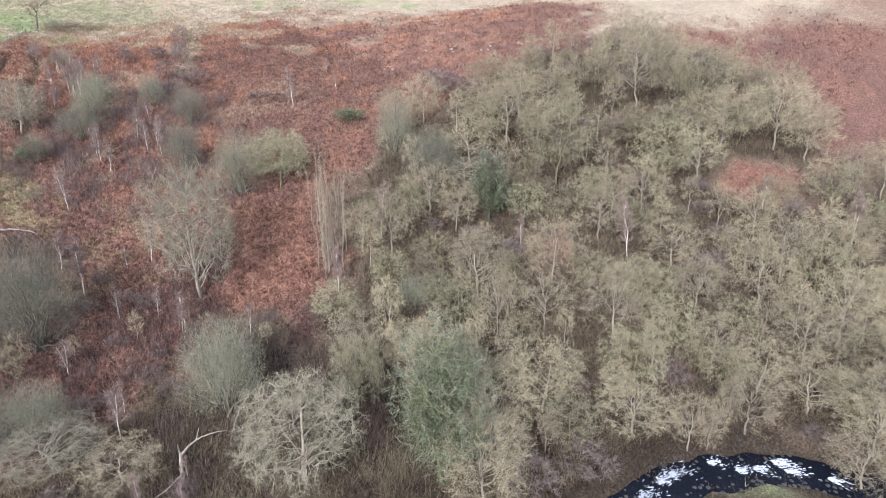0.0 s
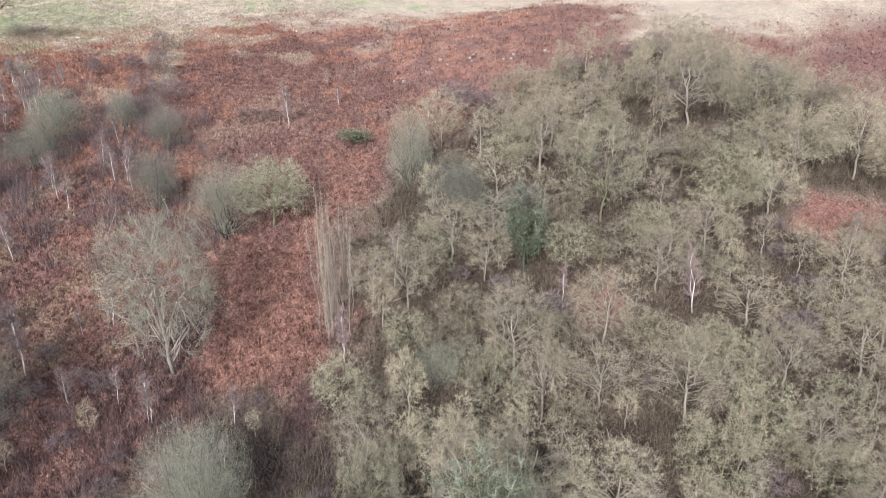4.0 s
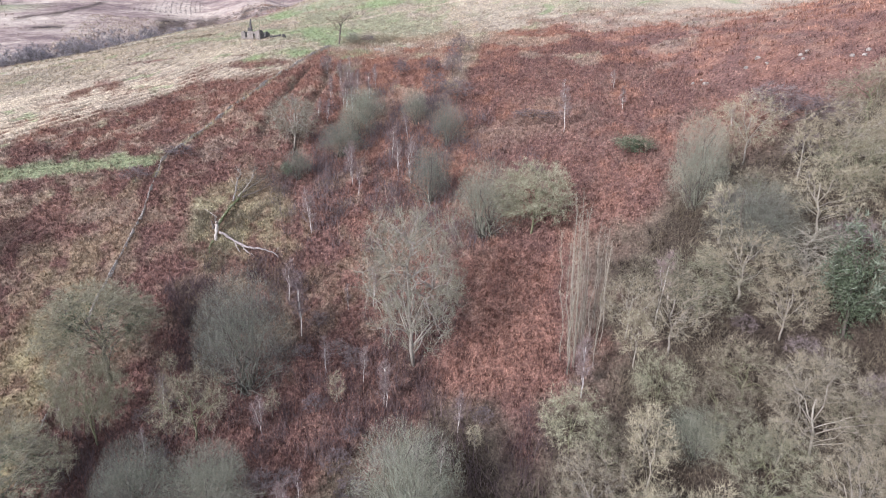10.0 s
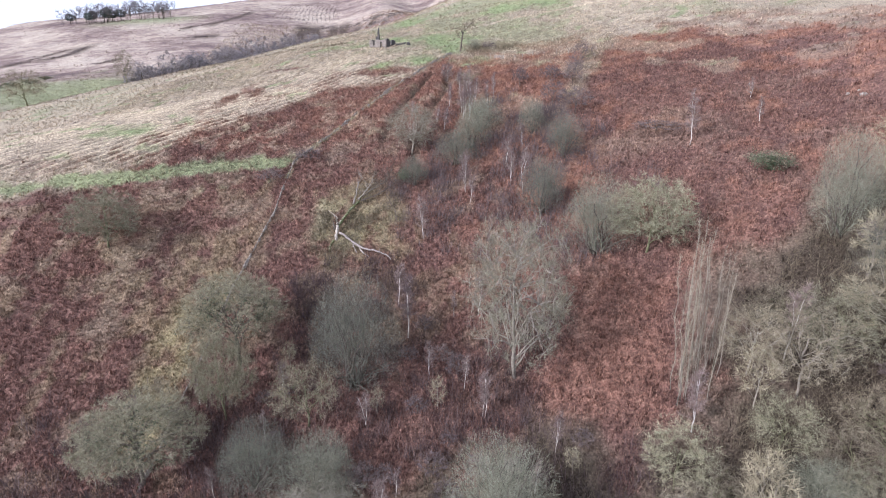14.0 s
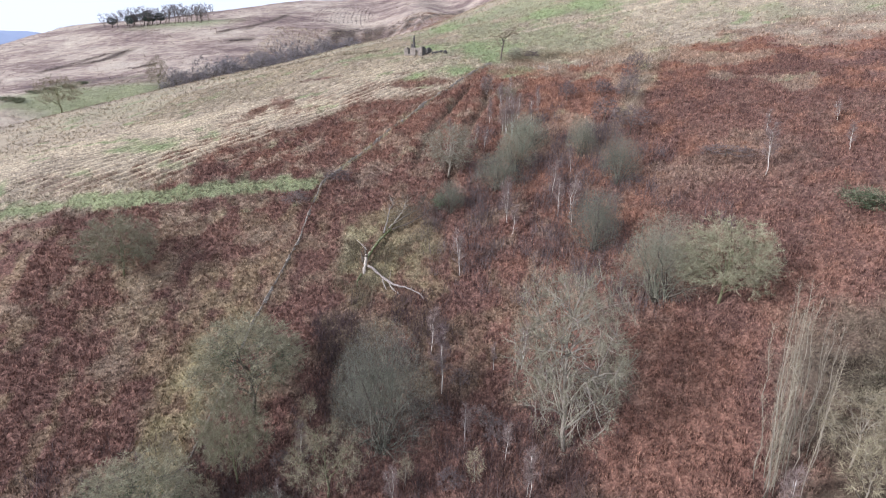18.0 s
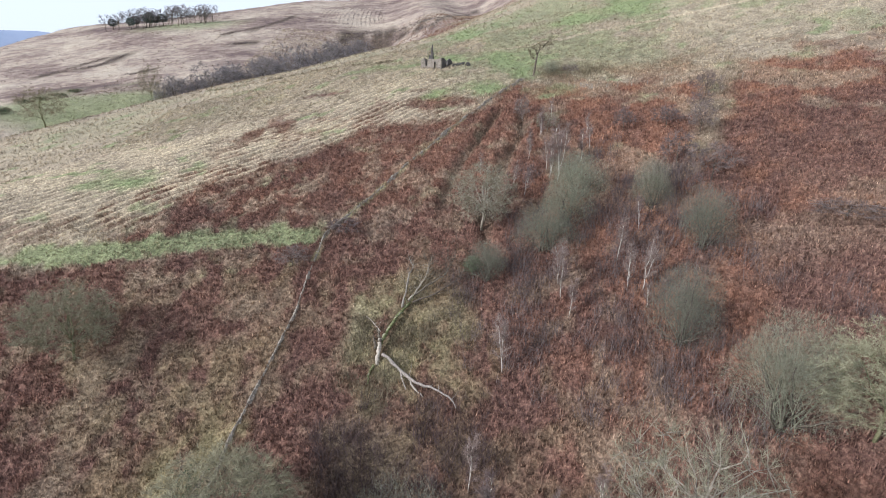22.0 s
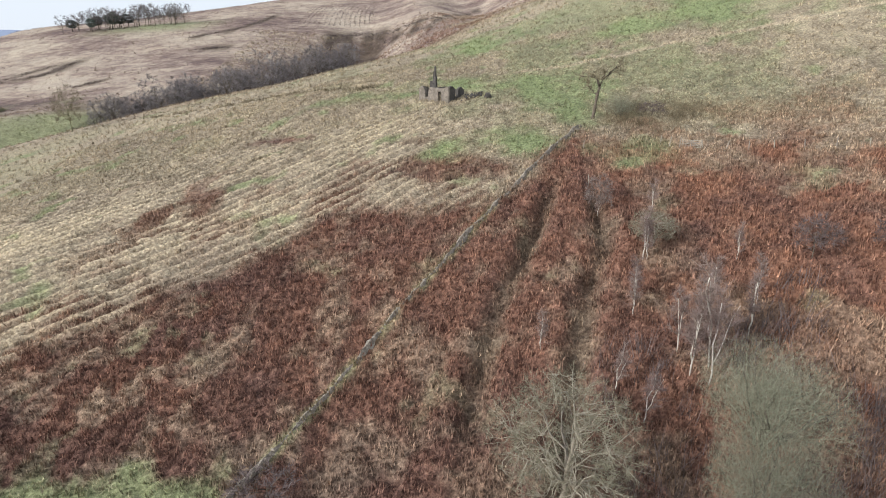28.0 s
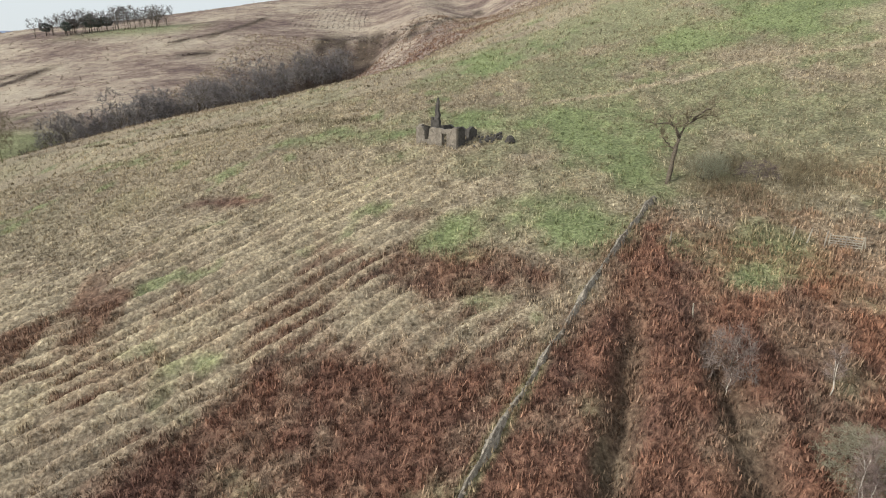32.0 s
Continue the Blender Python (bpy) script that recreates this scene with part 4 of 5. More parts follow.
    out += [("limb", l.mesh("limb", BARK[k["bark"]], True), "") for l in limbs]
    out += [("branching", boughs.mesh("branching", BARK[k["bark"]]), ""), ("crown", crown.mesh("crown", TWIG[k["twig"]]), "")]
    if k.get("leaves"):
        n = k["leaves"]
        src = np.concatenate(inner + [trunk_pts, trunk_pts, trunk_pts])
        pick = src[rng.integers(0, len(src), n)] * rng.uniform(0.75, 1.0, (n, 1)) + rng.normal(0, 0.45, (n, 3))
        pick[:, 2] = np.maximum(pick[:, 2], 0.3)
        leaves = Shape()
        leaves.tris(twig_tris(rng, pick, unit(rng.normal(0, 1, (n, 3))), rng.uniform(0.12, 0.26, n), rng.uniform(0.05, 0.10, n)))
        out.append(("foliage", leaves.mesh("foliage", LEAF), "dark green ivy leaves"))
    MADE[key] = out
    return out


def grow_willow(seed, twig="willow"):
    """A many-stemmed egg-shaped bush with a soft haze of fine twigs: 9 m high, 8 m wide."""
    key = ("willow" + twig, seed)
    if key in MADE:
        return MADE[key]
    rng = np.random.default_rng(300 + seed)
    h, w = 9.0, 8.0
    stems, crown = [], Shape()
    lobes = unit(rng.normal(0, 1, (9, 3)) + np.array((0, 0, 0.3)))

    def shell(d):
        lump = 0.74 + 0.30 * np.clip((d @ lobes.T).max(1) - 0.55, 0, 0.45) / 0.45
        skirt = 1 + 0.55 * np.clip(-d[:, 2], 0, 0.8)
        return d * lump[:, None] * np.array((w / 2, w / 2, h / 2)) * np.stack([skirt, skirt, np.where(d[:, 2] < 0, 0.95, 1.0)], 1) + np.array((0, 0, h * 0.48))

    ends = unit(rng.normal(0, 1, (44, 3)) + np.array((0, 0, 0.5)))
    for i, end in enumerate(shell(ends)):
        base = np.array((rng.normal(0, 0.35), rng.normal(0, 0.35), -0.2))
        sp = bend(base, base + (end - base) * 0.86, 0.10, rng, 6, 0.03)
        if i < 9:
            st = Shape()
            st.tube(sp, np.linspace(0.11, 0.03, 6), 4)
            stems.append(st)
        else:
            crown.tube(sp, np.linspace(0.028, 0.010, 6), 3, False)
    m = 20000
    d = unit(rng.normal(0, 1, (m, 3)))
    foot = np.array((0, 0, h * 0.48))
    pos = foot + (shell(d) - foot) * rng.uniform(0.05, 1.0, (m, 1)) ** 0.62
    way = unit(d * 0.35 + np.array((0, 0, 0.5)) + rng.normal(0, 0.55, (m, 3)))
    pos[:, 2] = np.maximum(pos[:, 2], 0.15)
    crown.tris(twig_tris(rng, pos, way, rng.uniform(0.3, 0.75, m), rng.uniform(0.0038, 0.008, m)))
    out = [("stem", s.mesh("stem", BARK["dark"], True), "") for s in stems] + [("crown", crown.mesh("crown", TWIG[twig]), "")]
    MADE[key] = out
    return out


def grow_birch(seed):
    """A slender birch, 7 m high, with a pale trunk and few fine branches."""
    key = ("birch", seed)
    if key in MADE:
        return MADE[key]
    rng = np.random.default_rng(500 + seed)
    h = 7.0
    lean = rng.normal(0, 0.5, 2)
    pts = bend((0, 0, -0.2), (lean[0], lean[1], h), 0.0, rng, 8, 0.012)
    trunk, crown, arms = Shape(), Shape(), Shape()
    trunk.tube(pts[:7], np.linspace(0.068, 0.026, 8)[:7], 6)
    twin = Shape()
    fork = bend(along(pts, 0.25), np.array((lean[0] + rng.normal(0, 0.5), lean[1] + rng.normal(0, 0.5), h * 0.85)), 0.0, rng, 6, 0.02)
    twin.tube(fork, np.linspace(0.045, 0.012, 6), 5)
    starts, ways, sizes, widths = [], [], [], []
    for i in range(34):
        t = rng.uniform(0.22, 0.98)
        s = along(pts if i % 3 else fork, t)
        az = rng.uniform(0, 2 * np.pi)
        d = unit(np.array((np.cos(az), np.sin(az), rng.uniform(0.5, 1.3))))
        size = h * 0.2 * (1.15 - 0.75 * t) * rng.uniform(0.7, 1.3)
        sp = bend(s, s + d * size, 0.1, rng, 4, 0.04)
        arms.tube(sp, np.linspace(0.022, 0.008, 4), 3, False)
        m = 46
        tt = rng.uniform(0.15, 1, m)
        pos = np.array([along(sp, v) for v in tt])
        starts.append(pos)
        ways.append(unit(d * 0.6 + rng.normal(0, 0.55, (m, 3)) + np.array((0, 0, 0.2))))
        sizes.append(rng.uniform(0.4, 1.0, m))
        widths.append(rng.uniform(0.008, 0.015, m))
    crown.tris(twig_tris(rng, np.concatenate(starts), np.concatenate(ways), np.concatenate(sizes), np.concatenate(widths)))
    out = [("trunk", trunk.mesh("trunk", BARK["birch"], True), ""), ("stem", twin.mesh("stem", BARK["birch"], True), ""), ("branching", arms.mesh("branching", BARK["ash"]), ""), ("crown", crown.mesh("crown", TWIG["birch"]), "")]
    MADE[key] = out
    return out


def grow_poplar(seed):
    """A clump of tall straight stems, 24 m high, with short upright twigs."""
    key = ("poplar", seed)
    if key in MADE:
        return MADE[key]
    rng = np.random.default_rng(700 + seed)
    h, stems, crown = 24.0, [], Shape()
    starts, ways, sizes, widths = [], [], [], []
    for i in range(11):
        b = np.array((rng.normal(0, 1.15), rng.normal(0, 0.9), -0.3))
        e = b * 1.2 + np.array((rng.normal(0, 0.45), rng.normal(0, 0.45), h * rng.uniform(0.6, 1.0)))
        sp = bend(b, e, 0.0, rng, 8, 0.008)
        st = Shape()
        st.tube(sp, np.linspace(0.055, 0.012, 8), 5)
        stems.append(st)
        m = 420
        t = rng.uniform(0.1, 1.0, m)
        starts.append(np.array([along(sp, v) for v in t]))
        ways.append(unit(rng.normal(0, 0.55, (m, 3)) + np.array((0, 0, 1.0))))
        sizes.append(rng.uniform(0.5, 1.4, m))
        widths.append(rng.uniform(0.007, 0.014, m))
    crown.tris(twig_tris(rng, np.concatenate(starts), np.concatenate(ways), np.concatenate(sizes), np.concatenate(widths)))
    out = [("stem", s.mesh("stem", BARK["ash"], True), "") for s in stems] + [("crown", crown.mesh("crown", TWIG["poplar"]), "")]
    MADE[key] = out
    return out


def grow_conifer(seed):
    """A dark, wind-shaped pine, 12 m high: a trunk and flat layers of needles."""
    key = ("conifer", seed)
    if key in MADE:
        return MADE[key]
    rng = np.random.default_rng(820 + seed)
    trunk, crown = Shape(), Shape()
    trunk.tube([(0, 0, -0.5), (0.1, 0, 6), (0, 0.1, 11)], [0.3, 0.2, 0.06], 5)
    n = 900
    el = rng.uniform(0.35, 1.0, n)
    r = 3.6 * np.sqrt(np.clip(1 - ((el - 0.68) / 0.36) ** 2, 0.02, 1)) * rng.uniform(0.2, 1, n) ** 0.5
    az = rng.uniform(0, 6.3, n)
    pos = np.stack([np.cos(az) * r, np.sin(az) * r, el * 12], 1)
    crown.tris(twig_tris(rng, pos, unit(rng.normal(0, 1, (n, 3)) + np.array((0, 0, 0.4))), rng.uniform(0.6, 1.2, n), rng.uniform(0.15, 0.35, n)))
    out = [("trunk", trunk.mesh("trunk", BARK["dark"], True), ""), ("crown", crown.mesh("crown", TWIG["conifer"]), "")]
    MADE[key] = out
    return out


NATURAL = {"conifer": (12.0, 7.2), "willow": (9.0, 8.0), "birch": (7.0, 3.2), "poplar": (24.0, 6.5)}
NATURAL.update({k: (v["h"], v["w"]) for k, v in KINDS.items()})
NAMES = {
    "ash": ("bare_tree", "bare pale-grey ash tree with a spreading winter crown", "tree"),
    "thorn": ("hawthorn", "bare dark-twigged hawthorn standing in the bracken", "tree"),
    "lichen": ("lichen_tree", "low spreading tree with lichen-grey branches and mossy boughs", "tree"),
    "ivyoak": ("oak", "bare oak with moss and ivy on its boughs", "tree"),
    "woodash": ("bare_tree", "bare pale-barked tree crowded in the wood", "tree"),
    "woodlichen": ("lichen_tree", "lichen-grey tree with mossy boughs in the wood", "tree"),
    "ivy": ("ivy_tree", "tall tree thickly grown with green ivy and lichen", "tree"),
    "holly": ("holly", "dark evergreen holly among bare trees", "tree"),
    "gorse": ("gorse_bush", "low dark gorse bush on the open slope", "bush"),
    "willow": ("willow", "round grey-green willow bush with a haze of twigs", "bush"),
    "birch": ("birch", "slender young birch with a white trunk and bare twigs", "tree"),
    "poplar": ("poplar_clump", "tall clump of straight pale aspen stems", "tree"),
    "sapling": ("sapling", "thin bare sapling in the wood", "tree"),
    "scrub": ("thorn_scrub", "low tangle of bare grey-brown scrub", "bush"),
    "conifer": ("pine", "dark wind-shaped pine on the far knoll", "tree"),
    "far": ("valley_tree", "bare dark tree in the far valley wood", "tree"),
}


FULL = {}


def measures(kind, parts):
    """The height and width that a grown tree really has."""
    me = parts[[p[0] for p in parts].index("crown")][1]
    if me.name not in FULL:
        co = np.empty(3 * len(me.vertices), np.float32)
        me.vertices.foreach_get("co", co)
        co = co.reshape(-1, 3)
        FULL[me.name] = (float(np.percentile(co[:, 2], 99.3)), 2 * float(np.percentile(np.hypot(co[:, 0], co[:, 1]), 95.5)))
    return FULL[me.name] if kind not in ("birch", "poplar") else NATURAL[kind]


def plant(kind, x, y, h, w, seed, group="", label="", turn=None):
    base = kind
    parts = grow_willow(seed) if kind == "willow" else grow_birch(seed) if kind == "birch" else grow_poplar(seed) if kind == "poplar" else grow_conifer(seed) if kind == "conifer" else grow(base, seed)
    name, text, cat = NAMES[kind]
    nh, nw = measures(kind, parts)
    s = (w / nw, w / nw, h / nh)
    m = pose(x, y, ground_z(x, y), 0, 0, (x * 57 + y * 31) % 360 if turn is None else turn) @ Matrix.Diagonal((*s, 1))
    ob = thing(name, m, label or text, cat, group)
    for n, me, lab in parts:
        part(n, me, ob, lab)
    return ob


TREES = [
    ("ash", 20.9, -52.9, 24.3, 15.5), ("willow", -3.5, -47.4, 16.7, 13.8), ("ivyoak", -22.3, -39.6, 15.5, 16.5),
    ("lichen", -52.6, -11.4, 11.5, 13.5), ("ash", 10.0, 1.0, 11.0, 11.5), ("willow", 19.2, -7.0, 7.0, 9.5),
    ("willow", 25.6, 1.5, 7.4, 9.5), ("willow", 22.8, -3.2, 7.0, 8.5), ("willow", 36.2, -4.8, 7.6, 6.2), ("willow", 40.3, -14.0, 8.6, 7.4),
    ("willow", 32.7, -26.0, 10.2, 8.4), ("willow", 38.8, -37.6, 12.5, 12.0), ("lichen", 46.1, -41.8, 12.5, 13.8),
    ("willow", 13.5, -75.0, 14.8, 11.9), ("ivy", 27.2, -107.0, 24.3, 14.0), ("ash", 14.3, -93.1, 16.2, 16.8),
    ("ivyoak", -32.1, -57.7, 12.8, 15.8), ("willow", -8.3, -62.8, 8.0, 11.0), ("willow", -16.9, -60.4, 9.0, 9.6),
]
TREES_2 = [
    ("woodash", 65.4, -68.8, 11.5, 13.0), ("holly", 73.0, -79.6, 17.0, 9.0), ("willow", 70.1, -53.8, 14.8, 9.2),
    ("woodash", 90.5, -71.2, 15.7, 17.4), ("woodlichen", 90.3, -85.4, 19.0, 18.0), ("woodash", 121.8, -88.7, 19.5, 18.5),
    ("woodlichen", 129.1, -101.5, 16.0, 14.7), ("woodash", 130.7, -119.5, 17.0, 15.1), ("woodlichen", 105.7, -103.7, 15.5, 14.5),
    ("woodash", 55.3, -95.0, 13.6, 9.2), ("woodash", 70.0, -110.8, 15.0, 14.0), ("woodash", 48.7, -109.4, 13.0, 13.0),
    ("woodash", 54.7, -122.0, 9.5, 13.0), ("woodash", 99.5, -130.6, 13.9, 11.9), ("gorse", 70.0, -37.6, 3.5, 8.5),
    # the small holly at 7.5, -8.1 stands in for a dark shadow patch
    ("holly", 7.5, -8.1, 3.2, 3.2), ("thorn", 77.6, -59.3, 6.5, 10.7), ("thorn", 100.0, -58.8, 10.3, 14.7),
]
TREES_3 = [
    ("scrub", -21.9, 0.0, 3.4, 6.0), ("scrub", -13.3, 5.5, 2.6, 7.0), ("willow", 9.8, -9.5, 6.0, 5.6), ("scrub", 38.8, 16.3, 4.5, 4.5),
    ("scrub", 43.1, 2.1, 6.2, 6.5), ("scrub", 49.9, 8.6, 5.8, 5.6), ("scrub", 57.4, 22.2, 5.0, 6.8), ("scrub", 22.6, 32.3, 5.2, 4.0),
    ("ash", 26.0, 23.7, 3.8, 5.2), ("willow", 35.2, 60.2, 3.4, 5.0), ("scrub", 40.0, 58.4, 2.6, 5.0),
    ("scrub", 93.3, -53.1, 6.5, 14.0), ("scrub", 46.7, -3.0, 6.2, 8.0), ("scrub", 93.2, -45.9, 5.3, 10.0), ("scrub", 59.0, -16.7, 2.6, 10.0),
    ("willow", 71.3, -65.2, 11.0, 13.0), ("ash", -8.1, -69.3, 6.5, 13.0), ("ash", 74.6, -71.7, 8.2, 10.8),
]
TREES_4 = [
    ("woodlichen", 87.2, -66.9, 11.2, 11.2), ("woodash", 90.1, -112.9, 9.5, 12.5), ("thorn", 108.8, -93.0, 9.2, 14.0), ("woodash", 107.6, -71.5, 9.8, 14.4),
    ("thorn", 57.7, -78.5, 8.3, 11.0), ("thorn", 55.9, -63.3, 8.0, 11.0), ("woodlichen", 47.4, -92.0, 6.0, 10.2), ("thorn", 38.4, -77.7, 6.5, 9.0),
    ("willow", 48.8, -80.3, 6.3, 7.5), ("scrub", 46.0, 14.0, 4.0, 6.0), ("scrub", 53.0, 15.5, 4.6, 5.0),
    ("lichen", -23.0, -48.7, 14.1, 9.4), ("thorn", -10.3, -52.5, 10.5, 10.5), ("woodash", 49.5, -65.0, 10.0, 9.0),
    ("woodash", 65.6, -149.8, 9.7, 9.9), ("woodash", 65.6, -135.1, 10.9, 9.8), ("woodash", 57.2, -129.5, 9.9, 8.7), ("woodash", 75.0, -141.4, 10.8, 11.4), ("sapling", 59.7, -131.5, 9.3, 5.0), ("woodlichen", 45.8, -115.9, 8.8, 10.1), ("scrub", 35.1, -116.2, 3.9, 8.4), ("scrub", 42.9, -120.4, 3.8, 8.8),
    ("lichen", 28.4, -88.5, 13.3, 8.8), ("woodash", 140.3, -97.4, 11.2, 13.5), ("woodash", -3.0, -78.0, 7.0, 11.0),
]
BIRCHES = [
    (10.0, -23.3, 8.0), (20.1, -18.4, 5.6), (19.6, -15.5, 7.3), (24.8, 8.1, 9.5), (23.7, 9.0, 6.0), (33.3, -8.0, 5.0), (28.7, -12.1, 6.4),
    (28.7, -16.8, 6.6), (30.5, -17.8, 7.5), (30.2, -20.3, 3.8), (24.5, 21.6, 4.6), (32.5, 18.4, 3.8), (20.7, 15.2, 4.4), (17.9, 5.0, 5.4),
    (28.2, 29.7, 3.8), (21.3, 16.6, 4.8), (22.5, 32.1, 2.3), (15.4, -57.7, 7.5), (19.7, -13.0, 7.1), (62.8, -23.4, 8.9),
    (75.4, -25.4, 4.8),
]
BIRCHES_2 = [
    (85.2, -44.6, 4.5), (68.1, -14.0, 4.1), (78.2, -18.1, 4.1), (5.5, -41.6, 11.0), (17.4, -41.6, 7.5), (24.2, 21.9, 5.5),
    (8.2, -49.0, 5.9), (-1.7, -54.9, 6.6), (-14.5, -46.4, 5.9), (-0.1, -69.6, 8.4), (4.3, -35.5, 7.4), (40.4, -68.4, 9.1), (86.2, -105.3, 12.5),
    (73.4, -87.4, 7.3), (54.5, -65.2, 10.8), (31.5, 12.9, 4.6), (11.3, 13.7, 4.2), (24.1, 6.7, 8.5), (23.0, 7.8, 7.2), (22.9, 10.2, 6.0), (26.8, 13.2, 5.5), (29.1, 9.9, 5.8), (16.5, 8.0, 4.5), (113.8, -122.9, 7.9), (115.6, -139.4, 12.0),
]
for i, (kind, x, y, h, w) in enumerate(TREES + TREES_2 + TREES_3 + TREES_4):
    k = 1.05 if kind == "willow" else 1.0
    plant(kind, x, y, h * k, w * k, i % 3)
plant("poplar", 41.5, -64.0, 27.0, 7.2, 0)
plant("poplar", 44.5, -62.0, 21.0, 6.0, 1)
for i, (x, y, h) in enumerate(BIRCHES + BIRCHES_2):
    plant("birch", x, y, h, h * 0.42 + 0.4, i % 5, "birches on the slope")

# the wood on the lower slope
rng = np.random.default_rng(21)
planted = [(x, y, w) for _, x, y, _, w in TREES + TREES_2 + TREES_3 + TREES_4]
FILL = ("woodash", "sapling", "thorn", "sapling", "scrub", "woodlichen", "sapling", "sapling", "woodash", "scrub")
count = 0
for _ in range(4000):
    x, y = rng.uniform(0, 150), rng.uniform(-158, -50)
    a, b = np.array([x]), np.array([y])
    if soft_inside(a, b, WOOD, 3.0)[0] < 0.5 or line_distance(a, b, STREAM)[0][0] < 5 or any(soft_inside(a, b, p, 2.0)[0] > 0.2 for p in ORANGE):
        continue
    if x < 32 and y > -112 or 46 < x < 67 and y > -67:
        continue
    if line_distance(a, b, STREAM)[1][0] > 0 and y < -112 - 0.25 * (x - 20) and x < 64:
        continue
    kind = FILL[count % len(FILL)]
    h = {"woodash": rng.uniform(9, 15), "sapling": rng.uniform(6, 11), "thorn": rng.uniform(5, 9), "scrub": rng.uniform(3, 6), "woodlichen": rng.uniform(8, 12), "birch": rng.uniform(7, 12)}[kind]
    w = {"woodash": 0.95, "sapling": 0.6, "thorn": 1.1, "scrub": 1.2, "woodlichen": 1.0, "birch": 0.4}[kind] * h
    if any((x - c) ** 2 + (y - d) ** 2 < (0.235 * (w + e)) ** 2 for c, d, e in planted):
        continue
    planted.append((x, y, w * 0.8))
    plant(kind, x, y, h, w, count % 3, "trees of the wood")
    count += 1
    if count >= 260:
        break
# young growth in the bracken below the wood's edge
for _ in range(600):
    x, y = rng.uniform(-40, 30), rng.uniform(-88, -40)
    if any((x - c) ** 2 + (y - d) ** 2 < (0.35 * (3 + e)) ** 2 for c, d, e in planted) or soft_inside(np.array([x]), np.array([y]), ORANGE[0], 2)[0] > 0.2:
        continue
    kind = ("sapling", "scrub", "birch", "scrub")[count % 4]
    h = {"sapling": rng.uniform(3.5, 6.5), "scrub": rng.uniform(2, 3.5), "birch": rng.uniform(4, 7)}[kind]
    w = {"sapling": 0.55, "scrub": 1.3, "birch": 0.4}[kind] * h
    planted.append((x, y, w))
    plant(kind, x, y, h, w, count % 3, "young trees in the bracken")
    count += 1
    if count >= 330:
        break


# ---- the ruined cottage --------------------------------------------------------
def stone_material(name, low, mid, high, size=0.5):
    m, n, l, bsdf = material(name)
    co = n.new("ShaderNodeTexCoord").outputs["Object"]
    vor = n.new("ShaderNodeTexVoronoi")
    vor.inputs["Scale"].default_value = 1 / size
    l.new(co, vor.inputs["Vector"])
    nz = noise_node(n, l, 7.0, 5, 0.7, co)
    r = ramp_node(n, l, nz.outputs[0], [(0.25, low), (0.5, mid), (0.8, high)])
    sep = n.new("ShaderNodeSeparateColor")
    l.new(vor.outputs["Color"], sep.inputs[0])
    blocks = ramp_node(n, l, sep.outputs[0], [(0.0, (0.65, 0.64, 0.62)), (1.0, (1.3, 1.28, 1.25))])
    l.new(mix_node(n, l, 1.0, r.outputs[0], blocks.outputs[0], "MULTIPLY"), bsdf.inputs["Base Color"])
    bsdf.inputs["Roughness"].default_value = 0.92
    b = n.new("ShaderNodeBump")
    b.inputs["Strength"].default_value, b.inputs["Distance"].default_value = 0.8, 0.06
    l.new(vor.outputs["Distance"], b.inputs["Height"])
    l.new(b.outputs[0], bsdf.inputs["Normal"])
    return m


RUIN_STONE = stone_material("ruin_stone", (0.10, 0.085, 0.07), (0.20, 0.175, 0.145), (0.30, 0.27, 0.23), 0.45)
DARK_STONE = stone_material("darker_stone", (0.035, 0.032, 0.03), (0.07, 0.064, 0.058), (0.12, 0.11, 0.10), 0.4)
WALL_STONE = stone_material("field_stone", (0.14, 0.12, 0.10), (0.265, 0.232, 0.19), (0.39, 0.355, 0.295), 0.25)
WET_ROCK = stone_material("wet_rock", (0.02, 0.02, 0.02), (0.05, 0.05, 0.045), (0.10, 0.10, 0.085), 0.6)


def wall_piece(profile, thick):
    """An upright slab of wall: a profile in x and z, and its thickness in y."""
    s = Shape()
    n = len(profile)
    front = [(x, 0, z) for x, z in profile]
    back = [(x, thick, z) for x, z in profile]
    s.add(front + back, [tuple(range(n)), tuple(range(2 * n - 1, n - 1, -1))] + [(i, n + i, n + (i + 1) % n, (i + 1) % n) for i in range(n)])
    return s


ruin_at = (1.8, 85.1)
ruin = thing("ruined_cottage", pose(*ruin_at, ground_z(4.5, 82.5) - 0.2, 0, 0, -43.5), "roofless grey stone cottage ruin with one tall gable stump", "ruin")
part("front_wall", wall_piece([(0, -0.6), (1.75, -0.6), (1.75, 1.0), (1.6, 2.2), (1.2, 2.75), (0.7, 2.9), (0.4, 2.6), (0, 2.7)], 0.5).mesh("front_wall", RUIN_STONE), ruin)
part("front_wall", wall_piece([(2.5, -0.6), (5.1, -0.6), (5.1, 2.65), (4.6, 2.8), (3.9, 2.7), (3.2, 2.85), (2.7, 2.6), (2.5, 1.3)], 0.5).mesh("front_wall", RUIN_STONE), ruin)
part("front_wall", wall_piece([(6.05, -0.6), (7.9, -0.6), (7.9, 2.9), (7.4, 3.0), (6.9, 2.75), (6.05, 2.7)], 0.5).mesh("front_wall", RUIN_STONE), ruin)
sill = Shape()
sill.box((1.75, 0.0, -0.6), (2.5, 0.45, 0.95))
part("sill_wall", sill.mesh("sill_wall", RUIN_STONE), ruin)
lintel = Shape()
lintel.box((5.1, 0.03, 2.0), (6.05, 0.47, 2.62))
part("lintel", lintel.mesh("lintel", RUIN_STONE), ruin)


